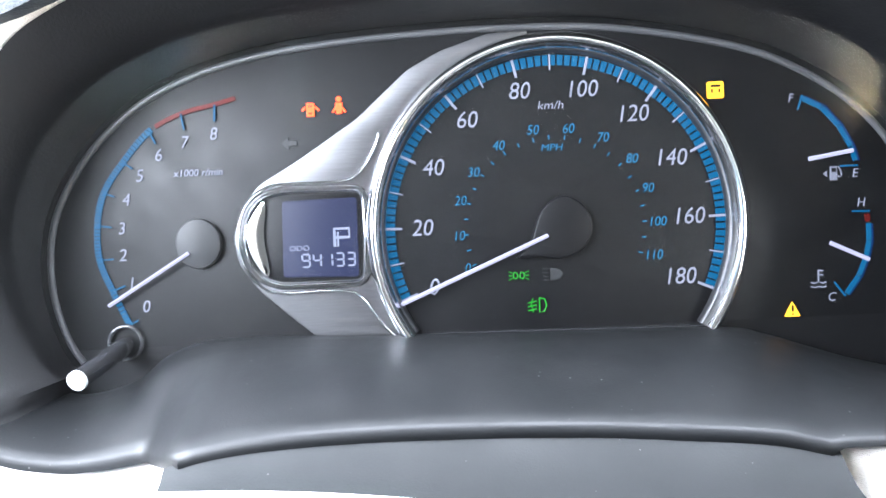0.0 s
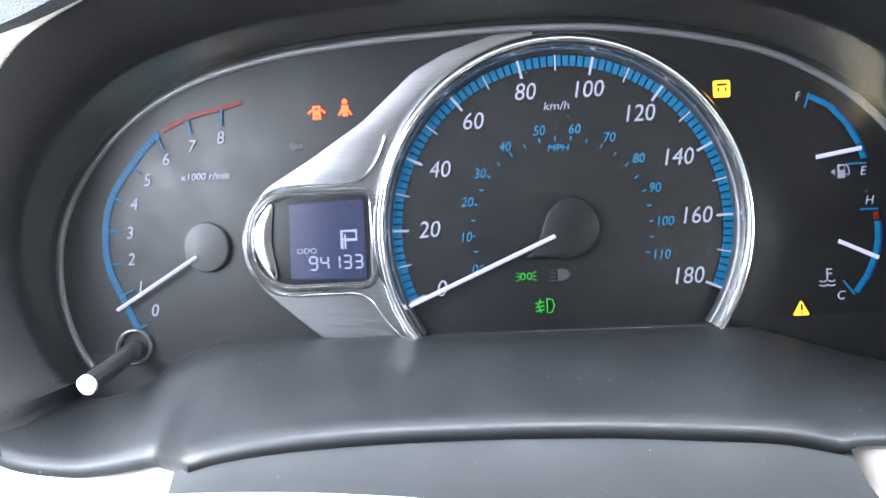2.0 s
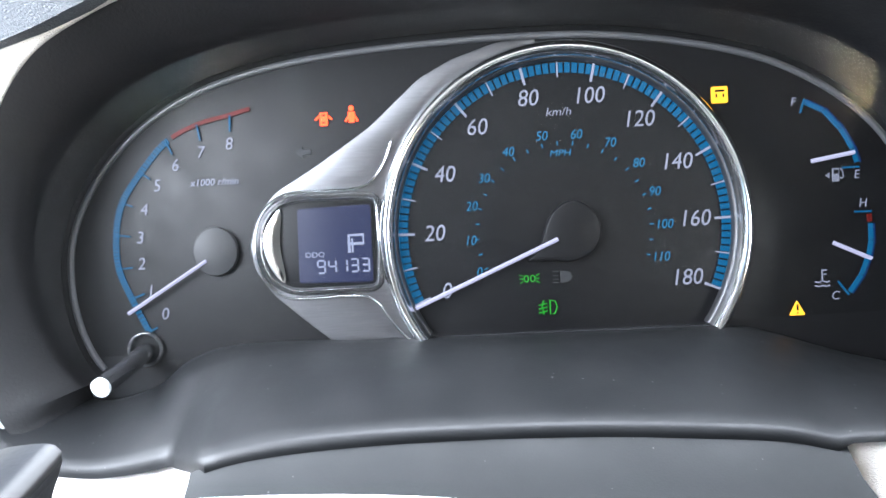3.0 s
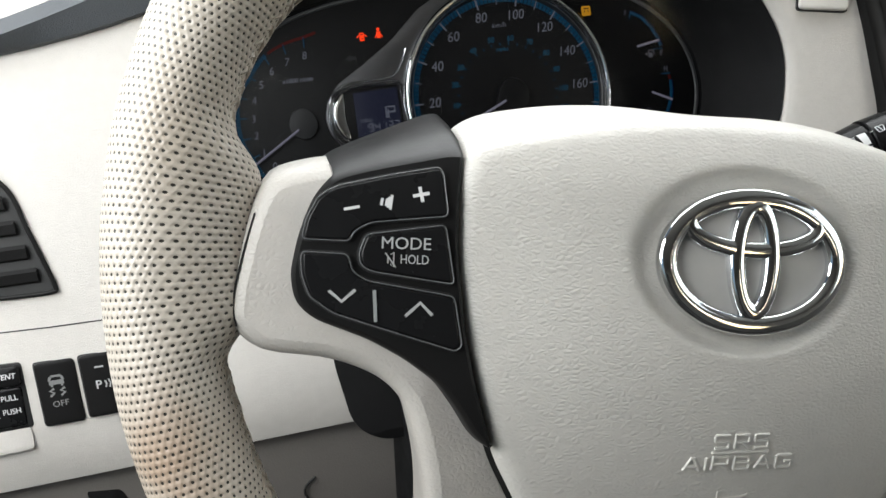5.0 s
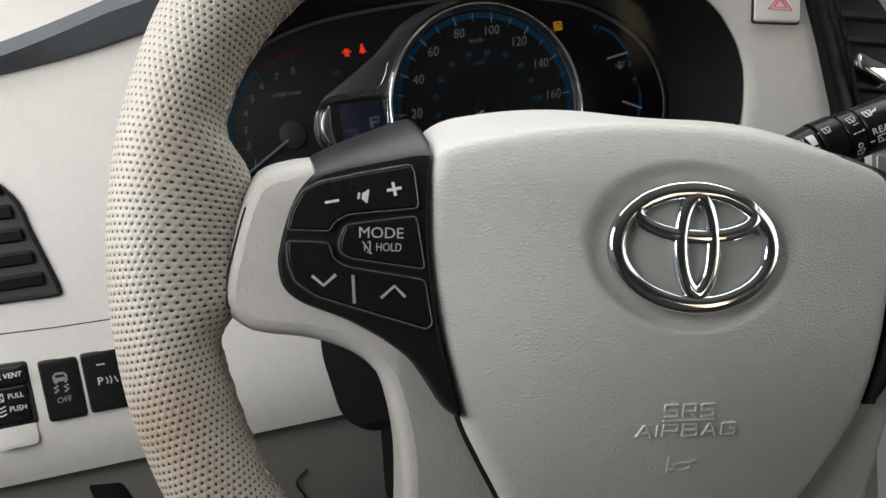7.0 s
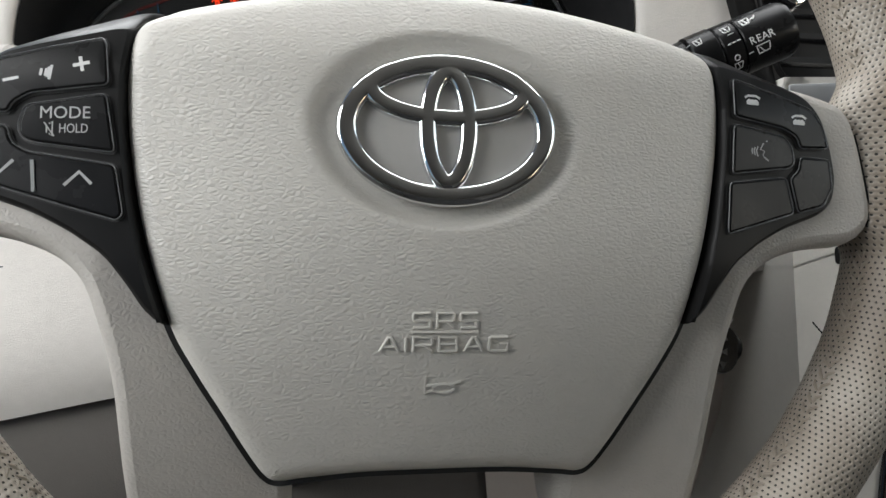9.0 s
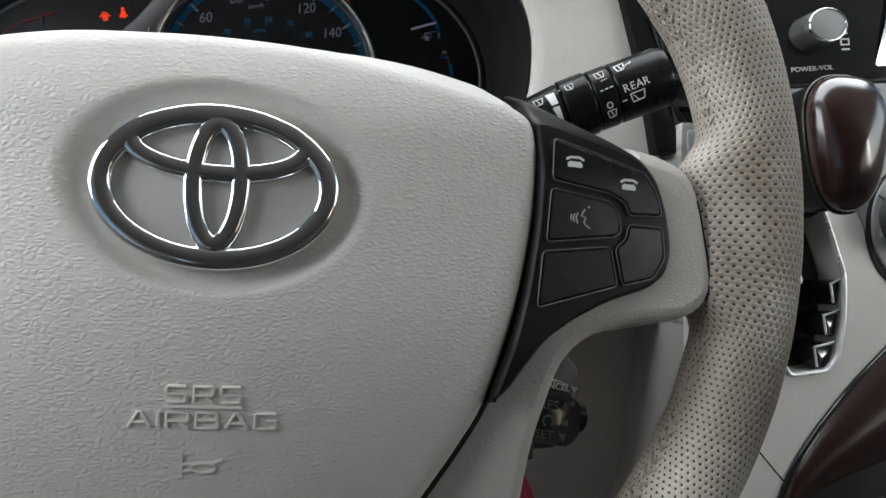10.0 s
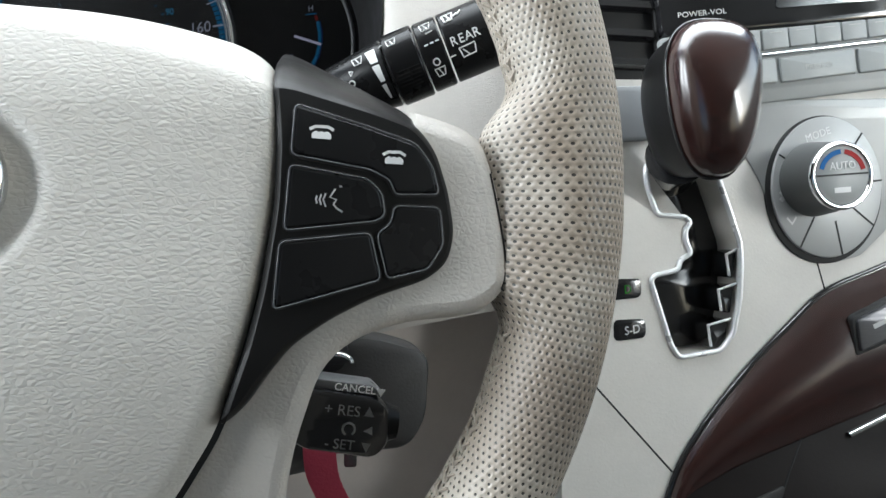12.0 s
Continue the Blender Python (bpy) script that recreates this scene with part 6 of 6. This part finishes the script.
def swelling_trim(upper, lower, swell, n=56, m=14):
    """A strip between two lines whose face swells gently from its edge, with sides that go down into the panel."""
    def along(line, t):
        at = [0.0]
        for a, b in zip(line, line[1:]):
            at.append(at[-1] + math.dist(a, b))
        s = t * at[-1]
        for i in range(len(line) - 1):
            if s <= at[i + 1] or i == len(line) - 2:
                f = (s - at[i]) / (at[i + 1] - at[i])
                return [line[i][k] + (line[i + 1][k] - line[i][k]) * f for k in (0, 1)]
    top, low = [along(upper, i / n) for i in range(n + 1)], [along(lower, i / n) for i in range(n + 1)]
    rings = [[(p[0], p[1], -8) for p in top]]
    for j in range(m + 1):
        f = (j / m) ** 1.3
        ring = []
        for a, b in zip(top, low):
            wide = min(1.0, math.dist(a, b) / 50)
            ring.append((a[0] + (b[0] - a[0]) * f, a[1] + (b[1] - a[1]) * f, 1.6 + 1.8 * min(1.0, f * 8) + swell * wide * math.sin(math.pi * f)))
        rings.append(ring)
    rings.append([(p[0], p[1], -8) for p in low])
    return loft(rings, False)


BOX_TOP = [(150, -50), (60, -79.5), (15.8, -93.5), (-8, -101), (-24, -109), (-31, -122), (-36, -150)]
tagged(part("wood_trim", swelling_trim(wood_line[:-1], BOX_TOP, 6.0), wood, None, "dark red polished wood trim on the centre stack", True, FS), category="dashboard trim", kind="structure")
tagged(part("wood_edge", ribbon(wood_line[:-1], 1.3, 1.6, False, 0.2), gloss_black, None, "black edge of the wood trim", True, FS), category="dashboard trim", kind="structure")
mfd = thing("info_button", FS, "dark silver push button set in wood trim", "button")
part("surround", plate([(p.x, p.y) for p in round_corners([(33, -49), (62, -37), (62, -53), (34.6, -63)], 1.6, 3)], 9.3, 9, 0.4), groove, mfd)
part("key", plate([(p.x, p.y) for p in round_corners([(34.4, -49.8), (61, -38.6), (61, -51.6), (35.6, -61.4)], 1.4, 3)], 10.4, 8, 0.8), satin, mfd, "dark silver key")
icon("worn_marks", [[(40.4, -52.6), (47.6, -49.8)]], 0.8, mfd, print_grey, flat, 10.35)
lower = thing("lower_box", FS, "dark brown lower console box with chrome pull", "storage box")
part("box_front", plate([(p.x, p.y) for p in round_corners([(-28, -108.5), (-8, -99.5), (15.8, -91.8), (60, -78), (150, -48), (150, -150), (-38, -150)], 2.5, 3)], 4.4, 8, 0.8), box_dark, lower, "dark lid")
part("lid_gap", ribbon([(16, -92), (11, -104), (6.5, -116), (2, -135)], 0.5, 0.4, False, 4.2), groove, lower)
part("pull", ribbon([(34.4, -91.4), (50, -85.4), (74, -76)], 1.2, 1.6, False, 4.4), chrome, lower, "chrome pull")
part("shade_slot", plate([(p.x, p.y) for p in round_corners([(-20, -118), (10, -107), (4, -124), (-24, -140)], 3, 3)], 4.8, 1, 0.3), groove, lower, "dark slot")

# ==== the unseen cabin that closes the place and shapes its light and reflections
cabin = thing("cabin", Matrix.Identity(4), "car cabin with headliner, door cards and window openings", "car interior", kind="structure")


def slab(x0, y0, z0, x1, y1, z1):
    o = [(x0 / U, y0 / U, z0 / U), (x1 / U, y0 / U, z0 / U), (x1 / U, y1 / U, z0 / U), (x0 / U, y1 / U, z0 / U)]
    return loft([o, [(p[0], p[1], z1 / U) for p in o]], True, True, True)


part("floor_pan", slab(-0.62, -2.2, 0.30, 1.36, 1.0, 0.34), carpet, cabin, "dark carpet", False)
part("headliner", slab(-0.56, -2.2, 1.66, 1.30, 0.02, 1.70), cloth, cabin, "pale cloth headliner", False)
part("rear_wall", slab(-0.60, -2.24, 0.34, 1.34, -2.2, 1.70), door_skin, cabin, "beige rear trim", False)
part("firewall", slab(-0.60, 0.96, 0.34, 1.34, 1.0, 1.06), carpet, cabin, "dark front bulkhead", False)
for x0, x1 in ((-0.62, -0.56), (1.30, 1.36)):
    part("door_card", slab(x0, -2.2, 0.34, x1, 0.96, 1.10), door_skin, cabin, "beige door card", False)
    part("roof_rail", slab(x0, -2.2, 1.56, x1, 0.10, 1.66), cloth, cabin, "cloth roof rail", False)
    # Added pillars out of view; the right one keeps the sun off the wheel.
    part("sun_block_pillar", slab(x0, -1.85, 1.10, x1, -1.24, 1.56), cloth, cabin, "cloth pillar", False)
    part("windscreen_pillar", moved(slab(x0, -0.05, -0.04, x1, 1.05, 0.04), Matrix.Translation((0, 0.02 / U, 1.64 / U)) @ pose(0, 0, 0, -33)), cloth, cabin, "cloth windscreen pillar", False)
# Seat added out of view, dark to darken reflections in cover and chrome.
seat = thing("driver_seat", Matrix.Translation((0.0, -0.72, 0.36)), "dark cloth driver seat behind the wheel", "car seat")
part("seat_cushion", slab(-0.26, -0.24, 0.0, 0.26, 0.28, 0.24), seat_cloth, seat, "dark cushion")
part("backrest", moved(slab(-0.25, -0.10, 0.0, 0.25, 0.06, 0.72), Matrix.Translation((0, -0.22 / U, 0.22 / U)) @ pose(0, 0, 0, 16)), seat_cloth, seat, "dark backrest")
